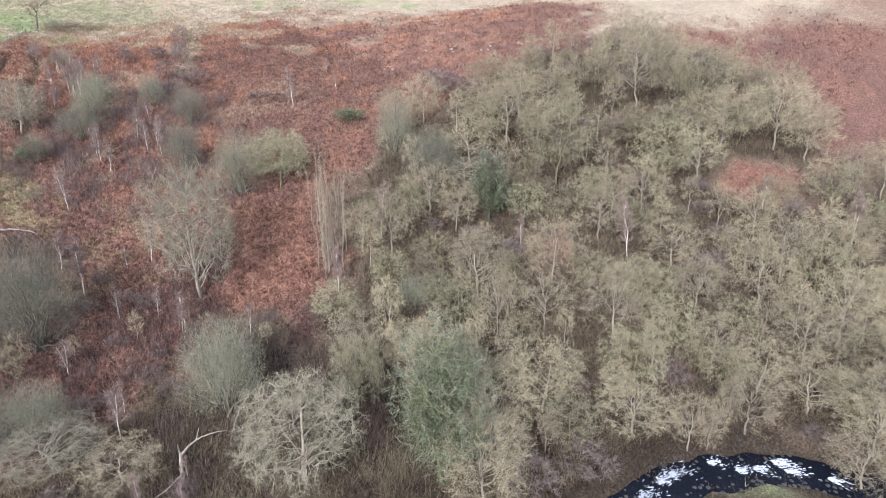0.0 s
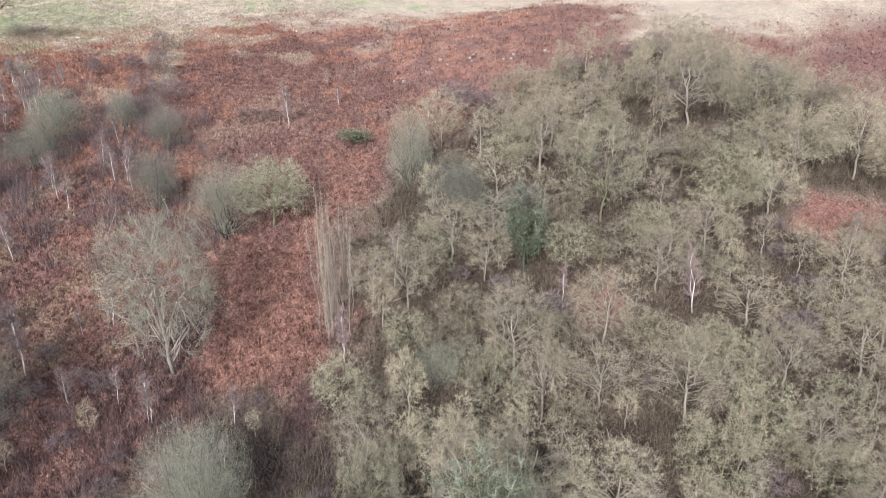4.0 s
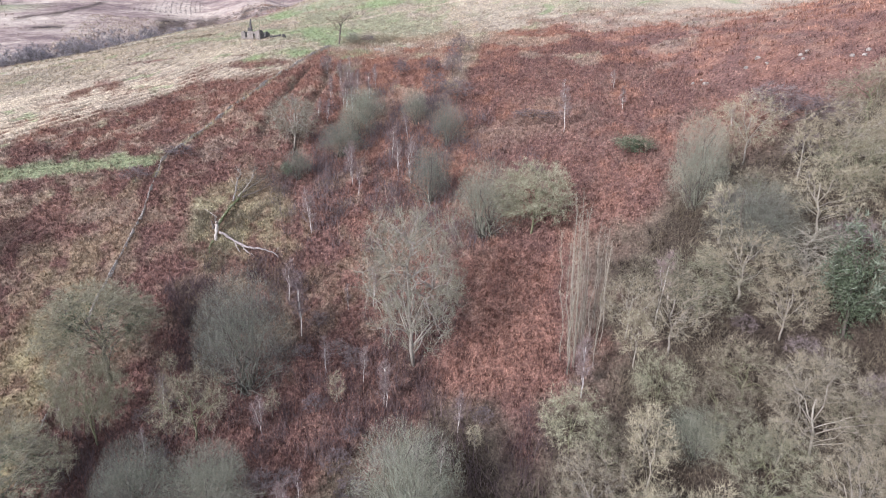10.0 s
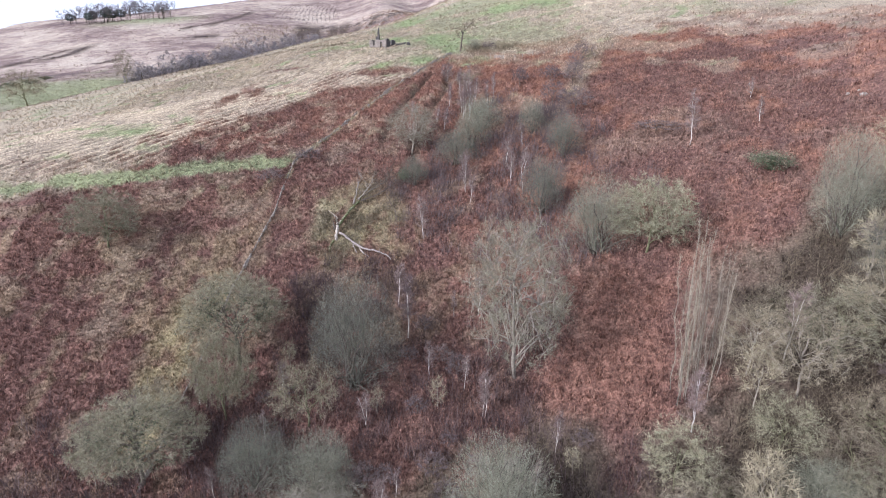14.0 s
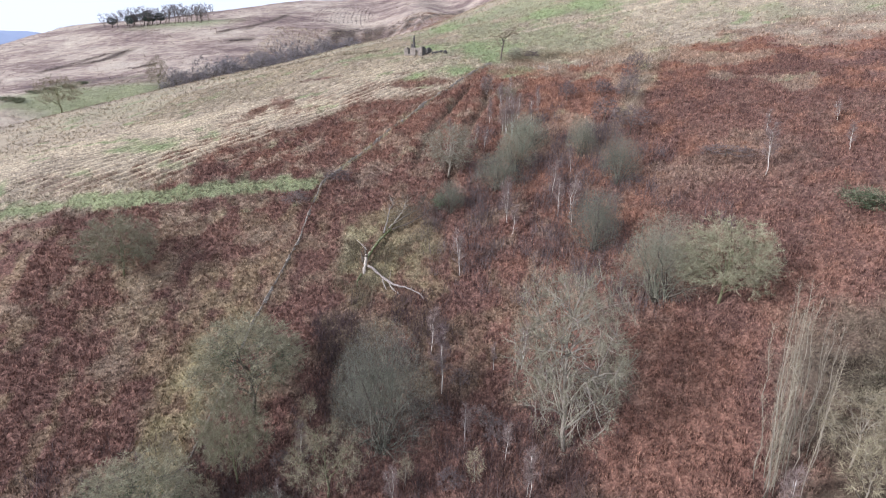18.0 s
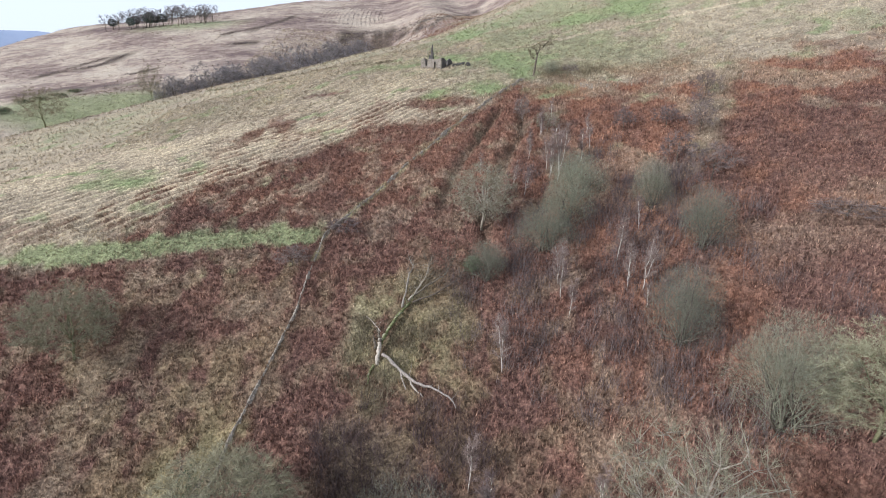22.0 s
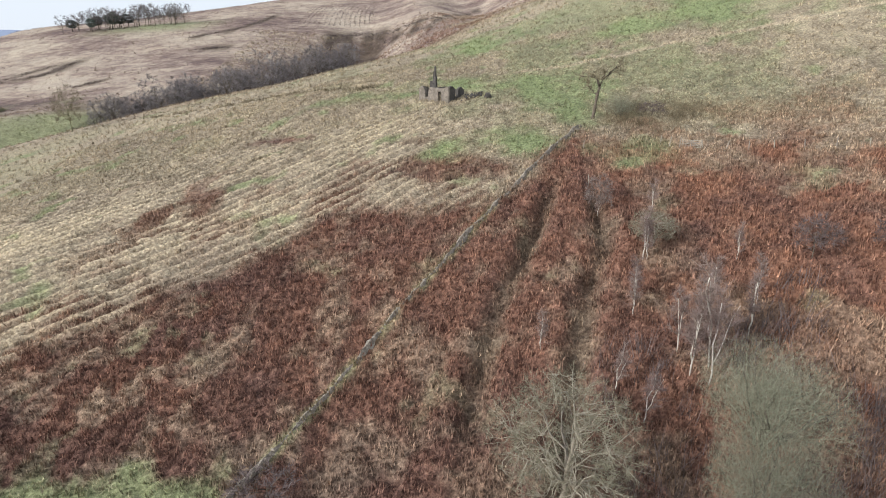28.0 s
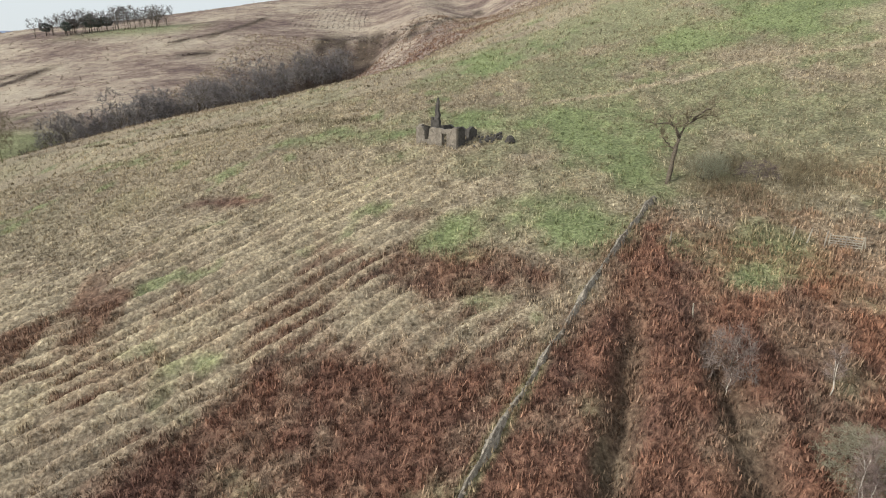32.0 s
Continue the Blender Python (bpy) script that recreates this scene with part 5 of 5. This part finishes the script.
def side_wall(x, notch):
    prof = [(0.5, -0.6), (4.6, -0.6), (4.6, 2.6), (4.0, 2.9), (3.2, 2.5)] + ([(3.0, 1.0), (2.2, 1.0), (2.0, 2.6)] if notch else []) + [(1.4, 3.0), (0.9, 3.1), (0.5, 2.85)]
    s = wall_piece([(a, b) for a, b in prof], 0.5)
    s.v = [np.stack([x + v[:, 1], v[:, 0], v[:, 2]], 1) for v in s.v]
    return s


part("side_wall", side_wall(7.4, True).mesh("side_wall", DARK_STONE), ruin)
part("side_wall", side_wall(0.0, False).mesh("side_wall", RUIN_STONE), ruin)
part("back_wall", (lambda s: (setattr(s, "v", [v + np.array((0.0, 4.6, 0.0)) for v in s.v]), s)[1])(wall_piece([(0, -0.6), (7.9, -0.6), (7.9, 2.4), (6.8, 2.7), (6.0, 2.2), (5.2, 2.7), (3.6, 2.5), (2.9, 2.9), (0.8, 2.6), (0, 2.2)], 0.5)).mesh("back_wall", DARK_STONE), ruin)
stack = Shape()
rs = np.random.default_rng(5)
rings = []
for a in np.linspace(-0.6, 7.0, 16):
    k = (a + 0.6) / 7.6
    hw, hd = 0.62 * (1 - k) ** 0.8 + 0.10, 0.42 * (1 - k) ** 0.8 + 0.10
    ox, oy = 2.2 + rs.normal(0, 0.07), 2.6 + rs.normal(0, 0.05)
    rings += [(ox - hw, oy - hd, a), (ox + hw, oy - hd * rs.uniform(0.7, 1), a), (ox + hw * rs.uniform(0.8, 1), oy + hd, a), (ox - hw, oy + hd, a)]
stack.add(rings, [(3, 2, 1, 0), (60, 61, 62, 63)] + [(4 * q + e, 4 * q + (e + 1) % 4, 4 * q + 4 + (e + 1) % 4, 4 * q + 4 + e) for q in range(15) for e in range(4)])
part("gable_stump", stack.mesh("gable_stump", DARK_STONE), ruin, "tall thin dark stump of a gable")
stub = Shape()
stub.box((0.9, 2.4, -0.6), (1.8, 2.9, 3.6))
stub.box((1.0, 2.45, 3.6), (1.4, 2.85, 4.1))
part("inner_wall", stub.mesh("inner_wall", DARK_STONE), ruin)


def rock(rng, size, squash=0.7):
    """One rough stone: a jittered, bevelled block."""
    v = []
    for z in (-1, -0.25, 0.55, 1):
        r = {-1: 0.7, -0.25: 1.0, 0.55: 0.9, 1: 0.5}[z]
        for k in range(6):
            a = k * np.pi / 3 + rng.uniform(-0.25, 0.25)
            q = r * rng.uniform(0.75, 1.15)
            v.append((np.cos(a) * q * size, np.sin(a) * q * size * rng.uniform(0.8, 1.0), z * size * squash))
    f = [tuple(range(6))[::-1], tuple(range(18, 24))]
    for j in range(3):
        for k in range(6):
            f.append((j * 6 + k, j * 6 + (k + 1) % 6, j * 6 + 6 + (k + 1) % 6, j * 6 + 6 + k))
    return np.array(v), f


def rocks(name, rng, places, sizes, mat, label, category, kind="stuff"):
    s = Shape()
    for (x, y, dz), size in zip(places, sizes):
        v, f = rock(rng, size)
        s.add(v + np.array((x, y, ground_z(x, y) + dz)), f)
    return tagged(new(name, s.mesh(name, mat)), label, category, kind=kind)


rs = np.random.default_rng(6)
n = 26
rocks("rubble", rs, [(12.5 + rs.normal(0, 1.5), 80.5 + rs.normal(0, 0.9), 0.25) for _ in range(n)], rs.uniform(0.14, 0.34, n), DARK_STONE, "heap of fallen dark stones beside the ruin", "rubble")
one = Shape()
v, f = rock(rs, 0.75, 0.9)
one.add(v, f)
boulder = tagged(new("boulder", one.mesh("boulder", DARK_STONE)), "single dark boulder in the grass by the ruin", "boulder")
boulder.matrix_world = pose(15.3, 78.8, ground_z(15.3, 78.8) + 0.3)

# ---- the tumbled field wall ------------------------------------------------------
rs = np.random.default_rng(7)
way = np.array(FIELD_WALL)
way = np.stack([np.interp(np.arange(0, len(way) - 1, 0.06), np.arange(len(way)), way[:, k]) for k in (0, 1)], 1)
tang = np.gradient(way, axis=0)
tang /= np.linalg.norm(tang, axis=1)[:, None]
across = np.stack([-tang[:, 1], tang[:, 0]], 1)
kept = np.clip((way[:, 1] + 4) / 24, 0.62, 1) * np.clip((fbm(way[:, 0] / 2.5, way[:, 1] / 2.5, 93, 3) - 0.2) * 3.0, 0.45, 1.15)
bank = Shape()
prof = [(-0.55, -0.25), (-0.22, 0.26), (-0.12, 0.50), (0.05, 0.55), (0.13, 0.34), (0.42, -0.25)]
cols = []
for u, v in prof:
    x, y = way[:, 0] + across[:, 0] * (u + rs.normal(0, 0.06, len(way))) * np.clip(kept, 0.35, 1), way[:, 1] + across[:, 1] * (u + rs.normal(0, 0.06, len(way))) * np.clip(kept, 0.35, 1)
    cols.append(np.stack([x, y, height(way[:, 0], way[:, 1]) + v * kept + rs.normal(0, 0.05, len(way))], 1))
c = len(way)
bank.add(np.concatenate(cols), [(a * c + b, a * c + b + 1, (a + 1) * c + b + 1, (a + 1) * c + b) for a in range(len(prof) - 1) for b in range(c - 1)])
for k in range(420):
    q = rs.integers(0, c)
    u = rs.normal(0, 0.13)
    x, y = way[q] + across[q] * u
    v, f = rock(rs, rs.uniform(0.06, 0.14))
    bank.add(v + np.array((x, y, ground_z(*way[q]) + 0.5 * kept[q] * max(0.0, 1 - abs(u) * 1.3))), f)
tagged(new("field_wall", bank.mesh("field_wall", WALL_STONE)), "low tumbled dry-stone wall grown with grass running up the slope", "wall", kind="structure")
rs = np.random.default_rng(8)
rocks("outcrop", rs, [(95 + 8 * k + rs.normal(0, 2), -28 - 5.2 * k + rs.normal(0, 2), 0.1) for k in range(7) for _ in range(3)], rs.uniform(0.3, 0.7, 21), WALL_STONE, "scattered pale rocks in the bracken", "rocks")

# ---- gate and fence ---------------------------------------------------------------
WOOD_GREY = bark_material("weathered_wood", (0.17, 0.15, 0.13), (0.30, 0.27, 0.23), (0.43, 0.39, 0.34), 9.0)
gate_a, gate_b = Vector((38.9, 45.2)), Vector((41.2, 43.7))
turn = math.degrees(math.atan2(gate_b.y - gate_a.y, gate_b.x - gate_a.x))
span = (gate_b - gate_a).length
gate = thing("field_gate", pose(gate_a.x, gate_a.y, ground_z(40.0, 44.4), 0, 0, turn), "weathered grey five-bar wooden field gate, closed", "gate")
for z in (0.22, 0.45, 0.68, 0.92, 1.18):
    s = Shape()
    s.box((0.06, -0.02, z - 0.045), (span - 0.06, 0.02, z + 0.045))
    part("bar", s.mesh("bar", WOOD_GREY), gate)
for x in (0.06, span - 0.16):
    s = Shape()
    s.box((x, -0.04, 0.1), (x + 0.1, 0.04, 1.35))
    part("stile", s.mesh("stile", WOOD_GREY), gate)
for x0, x1 in ((0.2, span / 2), (span - 0.2, span / 2)):
    s = Shape()
    s.tube([(x0, 0.035, 0.22), (x1, 0.035, 1.16)], [0.045, 0.045], 4)
    part("brace", s.mesh("brace", WOOD_GREY), gate)
s = Shape()
s.box((span / 2 - 0.05, -0.035, 0.2), (span / 2 + 0.05, 0.035, 1.2))
part("upright", s.mesh("upright", WOOD_GREY), gate)
FENCE = [(36.3, 46.4), (37.5, 45.9), (38.75, 45.3), (41.35, 43.6), (43.8, 42.0), (46.0, 40.2), (48.6, 38.6), (51.5, 36.8), (54.5, 35.2), (57.5, 33.4), (61, 31.8), (64.5, 30), (68, 28.2), (25.5, 48.5), (23.6, 39.5)]
post = Shape()
post.tube([(0, 0, -0.4), (0.01, 0.01, 0.8), (0.03, 0.0, 1.35)], [0.075, 0.07, 0.06], 6)
post_me = post.mesh("fence_post", WOOD_GREY)
rs = np.random.default_rng(9)
for x, y in FENCE:
    ob = new("fence_post", post_me)
    ob.matrix_world = pose(x, y, ground_z(x, y), rs.normal(0, 6), rs.normal(0, 6), rs.uniform(0, 360))
    tagged(ob, "leaning weathered wooden fence post at the bracken's edge", "post", "posts of the fence")


# ---- dead trees ------------------------------------------------------------------
def on_land(pts):
    """Points (x, y, lift) set on the ground."""
    return [(x, y, ground_z(x, y) + dz) for x, y, dz in pts]


def smooth(pts, steps, rng, wob):
    pts = np.array(pts)
    t = np.linspace(0, len(pts) - 1, steps)
    out = np.stack([np.interp(t, np.arange(len(pts)), pts[:, k]) for k in range(3)], 1)
    out[1:-1] += rng.normal(0, wob, (steps - 2, 3))
    return out


def bough(rng, pts, r0, r1, sides=7, steps=12, wob=0.05):
    s = Shape()
    p = smooth(pts, steps, rng, wob)
    r = np.linspace(r0, r1, steps) * rng.uniform(0.7, 1.25, steps)
    s.tube(p, r, sides)
    return s, p


rs = np.random.default_rng(15)
fallen = thing("fallen_tree", pose(0, 0, 0), "storm-felled dead tree with bleached split limbs lying in the bracken", "dead tree")


def fallen_bough(name, pts, r0, r1, mat, label="", twigs=0, steps=12):
    s, p = bough(rs, on_land(pts), r0, r1, 7, steps)
    if twigs:
        for _ in range(twigs):
            a = p[rs.integers(3, len(p))]
            d = unit(rs.normal(0, 1, 3) + np.array((0.3, 0.5, 0.5)))
            e = a + d * rs.uniform(0.7, 2.2)
            s.tube(bend(a, e, 0.1, rs, 4, 0.06), np.linspace(r1 * 0.7, 0.012, 4), 4)
    part(name, s.mesh(name, BARK[mat], True), fallen, label)


fallen_bough("stump", [(-6.9, -18.2, -0.2), (-6.9, -17.6, 0.7), (-6.6, -16.8, 1.5), (-6.6, -16.4, 1.9)], 0.42, 0.26, "dead", "split bleached stump")
fallen_bough("splinter", [(-7.2, -17.0, 1.2), (-7.5, -16.4, 2.6)], 0.3, 0.06, "dark")
fallen_bough("splinter", [(-6.6, -16.6, 1.6), (-6.9, -15.9, 3.1)], 0.3, 0.06, "dark")
fallen_bough("trunk", [(-6.6, -16.6, 1.2), (-5.6, -14.8, 0.9), (-4.0, -12.5, 0.7), (-2.2, -10.8, 0.6)], 0.31, 0.2, "mossed", "mossy fallen trunk", 5, 18)
fallen_bough("branch", [(-3.4, -11.8, 1.1), (-2.9, -9.6, 1.0), (-2.4, -7.0, 1.2), (-1.6, -5.6, 1.3), (-2.2, -4.2, 1.5)], 0.17, 0.05, "ash", "", 26)
fallen_bough("branch", [(-2.4, -10.8, 1.0), (-0.8, -8.9, 0.9), (0.4, -7.2, 1.1), (0.9, -6.0, 1.5)], 0.19, 0.055, "ash", "", 28)
fallen_bough("branch", [(-2.2, -10.4, 0.9), (1.0, -8.9, 1.0), (3.2, -8.2, 1.3), (4.6, -6.6, 1.8)], 0.16, 0.045, "dark", "", 36)
fallen_bough("branch", [(-1.8, -10.9, 0.7), (1.4, -10.6, 0.8), (4.4, -9.6, 1.0), (6.0, -8.6, 1.2)], 0.14, 0.04, "dark", "", 36)
fallen_bough("branch", [(-6.5, -15.4, 1.8), (-7.3, -14.0, 1.6), (-8.7, -12.3, 1.4)], 0.10, 0.03, "dead", "", 3)
fallen_bough("limb", [(-6.2, -17.9, 0.9), (-5.3, -18.6, 0.7), (-3.4, -20.6, 0.6), (-1.4, -22.4, 0.5), (0.2, -23.2, 0.6), (1.6, -24.0, 0.5), (3.0, -25.3, 0.35), (3.6, -26.6, 0.2)], 0.27, 0.08, "dead", "bleached fallen limb", 9, 18)
fallen_bough("limb", [(-3.6, -20.4, 0.6), (-3.4, -21.6, 0.5), (-2.9, -22.7, 0.3)], 0.16, 0.07, "dead")
fallen_bough("limb", [(-2.6, -21.2, 0.5), (-1.9, -22.6, 0.4), (-0.6, -24.0, 0.3)], 0.18, 0.08, "dead")
fallen_bough("root", [(-7.4, -18.6, 0.2), (-8.0, -19.4, 0.25), (-8.2, -20.8, 0.1)], 0.26, 0.12, "mossed", "mossy root")

snag = thing("dead_tree", pose(0, 0, 0), "bleached broken dead tree at the wood's edge", "dead tree")
for k, pts in enumerate(([(2.9, -82.2, -0.2), (3.6, -80.8, 2.2), (4.0, -79.8, 4.2)], [(4.0, -79.8, 4.0), (6.4, -79.4, 5.0), (8.6, -79.8, 5.4), (10.4, -80.6, 5.2)], [(3.4, -81.4, 1.6), (1.0, -82.6, 2.0), (-1.6, -82.8, 1.4)], [(3.9, -80.0, 3.8), (4.2, -78.6, 5.6)], [(6.4, -79.4, 5.0), (7.6, -78.2, 6.2)])):
    s, _ = bough(rs, on_land([(x, y, 0.5 * dz) for x, y, dz in pts]), (0.32, 0.16, 0.16, 0.12, 0.08)[k], (0.17, 0.04, 0.04, 0.03, 0.02)[k])
    part("trunk" if k == 0 else "limb", s.mesh("limb", BARK["dead"], True), snag)

lone_z = ground_z(30.9, 61.2)
lone = thing("lone_tree", pose(30.9, 61.2, lone_z) @ Matrix.Diagonal((1.15, 1.15, 1.12, 1)), "solitary bare wind-bent tree beside the grassy track", "tree")
rs = np.random.default_rng(16)
s, p = bough(rs, [(0, 0, -0.3), (0.25, 0.1, 1.8), (0.5, 0.2, 3.4), (0.75, 0.2, 4.6)], 0.26, 0.17, 7, 10, 0.03)
part("trunk", s.mesh("trunk", BARK["dark"], True), lone)
crown = Shape()
tw = []
for pts in ([(0.75, 0.2, 4.6), (0.2, 0.0, 5.7), (-0.7, -0.1, 6.2), (-1.6, 0.1, 6.1), (-2.4, 0.0, 6.3)], [(0.75, 0.2, 4.6), (1.3, 0.4, 5.7), (2.3, 0.3, 6.6), (3.4, 0.5, 6.9), (4.4, 0.3, 6.8)], [(0.9, 0.3, 5.0), (1.1, -0.2, 6.3), (1.9, 0.2, 7.4)], [(2.0, 0.3, 6.4), (3.0, -0.4, 7.6), (3.8, -0.2, 8.0)], [(0.5, 0.2, 3.4), (-0.4, 0.6, 4.2), (-0.9, 0.4, 5.0)], [(0.8, 0.2, 4.8), (0.4, 1.2, 6.0), (0.2, 1.8, 7.0)]):
    s, p = bough(rs, pts, 0.12, 0.03, 5, 9, 0.06)
    part("limb", s.mesh("limb", BARK["dark"], True), lone)
    for _ in range(15):
        a = p[rs.integers(2, len(p))]
        d = unit(rs.normal(0, 0.7, 3) + np.array((0, 0, 0.8)))
        b = bend(a, a + d * rs.uniform(0.5, 1.4), 0.05, rs, 4, 0.06)
        crown.tube(b, np.linspace(0.035, 0.012, 4), 3, False)
        for _ in range(13):
            q = along(b, rs.uniform(0.1, 1))
            tw.append(twig_tris(rs, q[None], unit(d + rs.normal(0, 0.6, 3))[None], np.array([rs.uniform(0.4, 1.0)]), np.array([0.022])))
crown.tris(np.concatenate(tw))
part("crown", crown.mesh("crown", TWIG["thorn"]), lone)

# ---- the stream ----------------------------------------------------------------------
m, n, l, bsdf = material("stream_water")
bsdf.inputs["Base Color"].default_value = (0.005, 0.007, 0.014, 1)
bsdf.inputs["Roughness"].default_value = 0.06
bsdf.inputs["IOR"].default_value = 1.33
bsdf.inputs["Specular IOR Level"].default_value = 0.3
wave = noise_node(n, l, 1.6, 5, 0.65, n.new("ShaderNodeTexCoord").outputs["Object"])
bmp = n.new("ShaderNodeBump")
bmp.inputs["Strength"].default_value, bmp.inputs["Distance"].default_value = 0.5, 0.25
l.new(wave.outputs[0], bmp.inputs["Height"])
l.new(bmp.outputs[0], bsdf.inputs["Normal"])
WATER = m
m, n, l, bsdf = material("white_water")
bsdf.inputs["Base Color"].default_value = (0.50, 0.54, 0.60, 1)
bsdf.inputs["Roughness"].default_value = 0.6
FOAM = m
water = Shape()
mid = smooth([(x, y, 0) for x, y in STREAM], 140, np.random.default_rng(1), 0.0)
ways = unit(np.gradient(mid, axis=0))
side = np.stack([-ways[:, 1], ways[:, 0], 0 * ways[:, 0]], 1)
bed = np.array([ground_z(x, y) for x, y, _ in mid])
level = np.convolve(np.pad(bed, 6, "edge"), np.ones(13) / 13, "valid") + 0.75
rows_v = []
for k in range(7):
    off = (k / 6 - 0.5) * 8.4
    rows_v.append(np.stack([mid[:, 0] + side[:, 0] * off, mid[:, 1] + side[:, 1] * off, level], 1))
verts = np.concatenate(rows_v)
c = len(mid)
water.add(verts, [(a * c + b, a * c + b + 1, (a + 1) * c + b + 1, (a + 1) * c + b) for a in range(6) for b in range(c - 1)])
tagged(new("water", water.mesh("water", WATER, True)), "dark rushing stream with white water in the valley bottom", "stream", kind="structure")
rs = np.random.default_rng(18)
foam, spots, sizes = Shape(), [], []


def level_at(x, y):
    i = int(np.argmin((mid[:, 0] - x) ** 2 + (mid[:, 1] - y) ** 2))
    return float(level[i]), ways[i], side[i]


RAPIDS = [(48.8, -128.8, 1.5), (51.5, -129.6, 1.1), (57.6, -133.0, 1.0), (58.5, -136.6, 1.0), (60.5, -138.4, 0.9), (63.6, -140.2, 1.0), (62.8, -142.0, 0.9), (65.0, -147.0, 0.7), (44.3, -128.2, 1.0), (38, -127.6, 0.8)]
for rx, ry, big in RAPIDS:
    z, w0, s0 = level_at(rx, ry)
    for q in range(int(130 * big)):
        fan = abs(rs.normal(0, 1.0)) * big
        a = np.array((rx, ry, 0.0)) + w0 * (fan * 1.5 - 0.6) + s0 * rs.normal(0, 0.22 + 0.3 * fan)
        d = unit(w0 + s0 * rs.normal(0, 0.35)) * rs.uniform(0.10, 0.46)
        w = s0 * rs.uniform(0.012, 0.05)
        up = np.array((0, 0, rs.uniform(0.05, 0.2)))
        base = np.array((0, 0, z - a[2]))
        foam.add([a - d + base, a - w + base + (0, 0, 0.01), a + d + base, a + w + base + (0, 0, 0.01), a + base + up], [(0, 1, 4), (1, 2, 4), (2, 3, 4), (3, 0, 4)])
tagged(new("white_water", foam.mesh("white_water", FOAM)), "broken white foam on the rapids of the stream", "foam", kind="stuff")
stones = Shape()
for k in range(260):
    t = rs.integers(int(c * 0.38), int(c * 0.76))
    off = rs.choice([-1, 1]) * rs.uniform(1.0, 4.4)
    x, y, _ = mid[t] + side[t] * off
    v, f = rock(rs, rs.uniform(0.12, 0.45), 0.6)
    stones.add(v + np.array((x, y, max(ground_z(x, y), level[t] - 0.15))), f)
tagged(new("river_stones", stones.mesh("river_stones", WET_ROCK)), "dark wet boulders along the stream's edge", "rocks", kind="stuff")

# ---- the far valley and knoll -----------------------------------------------------------
rs = np.random.default_rng(25)
plant("thorn", -147.5, 143.0, 15.5, 19.0, 0, label="bare spreading tree on the far side of the spur")
plant("thorn", -110.5, 156.5, 15.0, 9.0, 1, label="lone bare tree at the edge of the spur")
for x, y, h, w in ((-201, 214, 2.2, 9), (-194, 216, 2.6, 10), (-187, 221, 2.4, 10), (-184, 231, 2.0, 8), (-205, 196, 3.0, 10), (-196, 190, 3.4, 9)):
    plant("gorse", x, y, h, w, 1, "hedges of the far valley", "dark green overgrown hedge bush in the valley fields")
for k in range(130):
    t = rs.uniform(0.45, 0.97)
    (ax, ay), (bx, by) = GULLY[int(t * 7)], GULLY[int(t * 7) + 1]
    q = t * 7 - int(t * 7)
    x, y = ax + (bx - ax) * q + rs.normal(-3, 6), ay + (by - ay) * q + rs.normal(3, 6)
    h = rs.uniform(9.0, 17.0)
    plant("far", x, y, h, h * rs.uniform(0.7, 1.0), k % 3, "trees of the far valley")
for k in range(46):
    t = (k + rs.uniform(-0.5, 0.5)) / 45
    x, y = -277 + 88 * t + rs.normal(0, 4), 468 + 14 * t + rs.normal(0, 8)
    if k % 4 == 1 and t < 0.6:
        plant("conifer", x, y, rs.uniform(9, 13), rs.uniform(7, 10), k % 2, "trees on the far knoll")
    else:
        h = rs.uniform(11, 18)
        plant("far", x, y, h, h * 0.85, k % 3, "trees on the far knoll", "bare tree on the far knoll")

# the moor beyond the valley's mouth, its base colour blue to stand for distance haze
m, n, l, bsdf = material("haze_blue_moor")
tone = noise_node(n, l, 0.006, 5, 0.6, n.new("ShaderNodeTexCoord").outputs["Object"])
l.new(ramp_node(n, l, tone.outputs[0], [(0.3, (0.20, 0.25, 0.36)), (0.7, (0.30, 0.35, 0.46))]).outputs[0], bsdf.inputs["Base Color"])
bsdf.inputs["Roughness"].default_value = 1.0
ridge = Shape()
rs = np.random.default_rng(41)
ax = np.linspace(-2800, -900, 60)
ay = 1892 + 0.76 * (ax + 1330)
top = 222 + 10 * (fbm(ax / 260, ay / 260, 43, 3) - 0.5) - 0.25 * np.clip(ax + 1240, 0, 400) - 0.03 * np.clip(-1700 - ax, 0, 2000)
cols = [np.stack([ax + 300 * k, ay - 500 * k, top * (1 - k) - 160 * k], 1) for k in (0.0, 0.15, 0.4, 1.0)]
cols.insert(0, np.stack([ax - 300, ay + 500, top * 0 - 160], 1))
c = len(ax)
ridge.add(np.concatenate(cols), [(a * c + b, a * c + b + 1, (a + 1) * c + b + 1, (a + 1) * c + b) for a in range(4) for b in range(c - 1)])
tagged(new("backdrop", ridge.mesh("backdrop", m, True)), "long moor on the horizon beyond the valley, coloured blue-grey for haze", "hill", kind="structure")
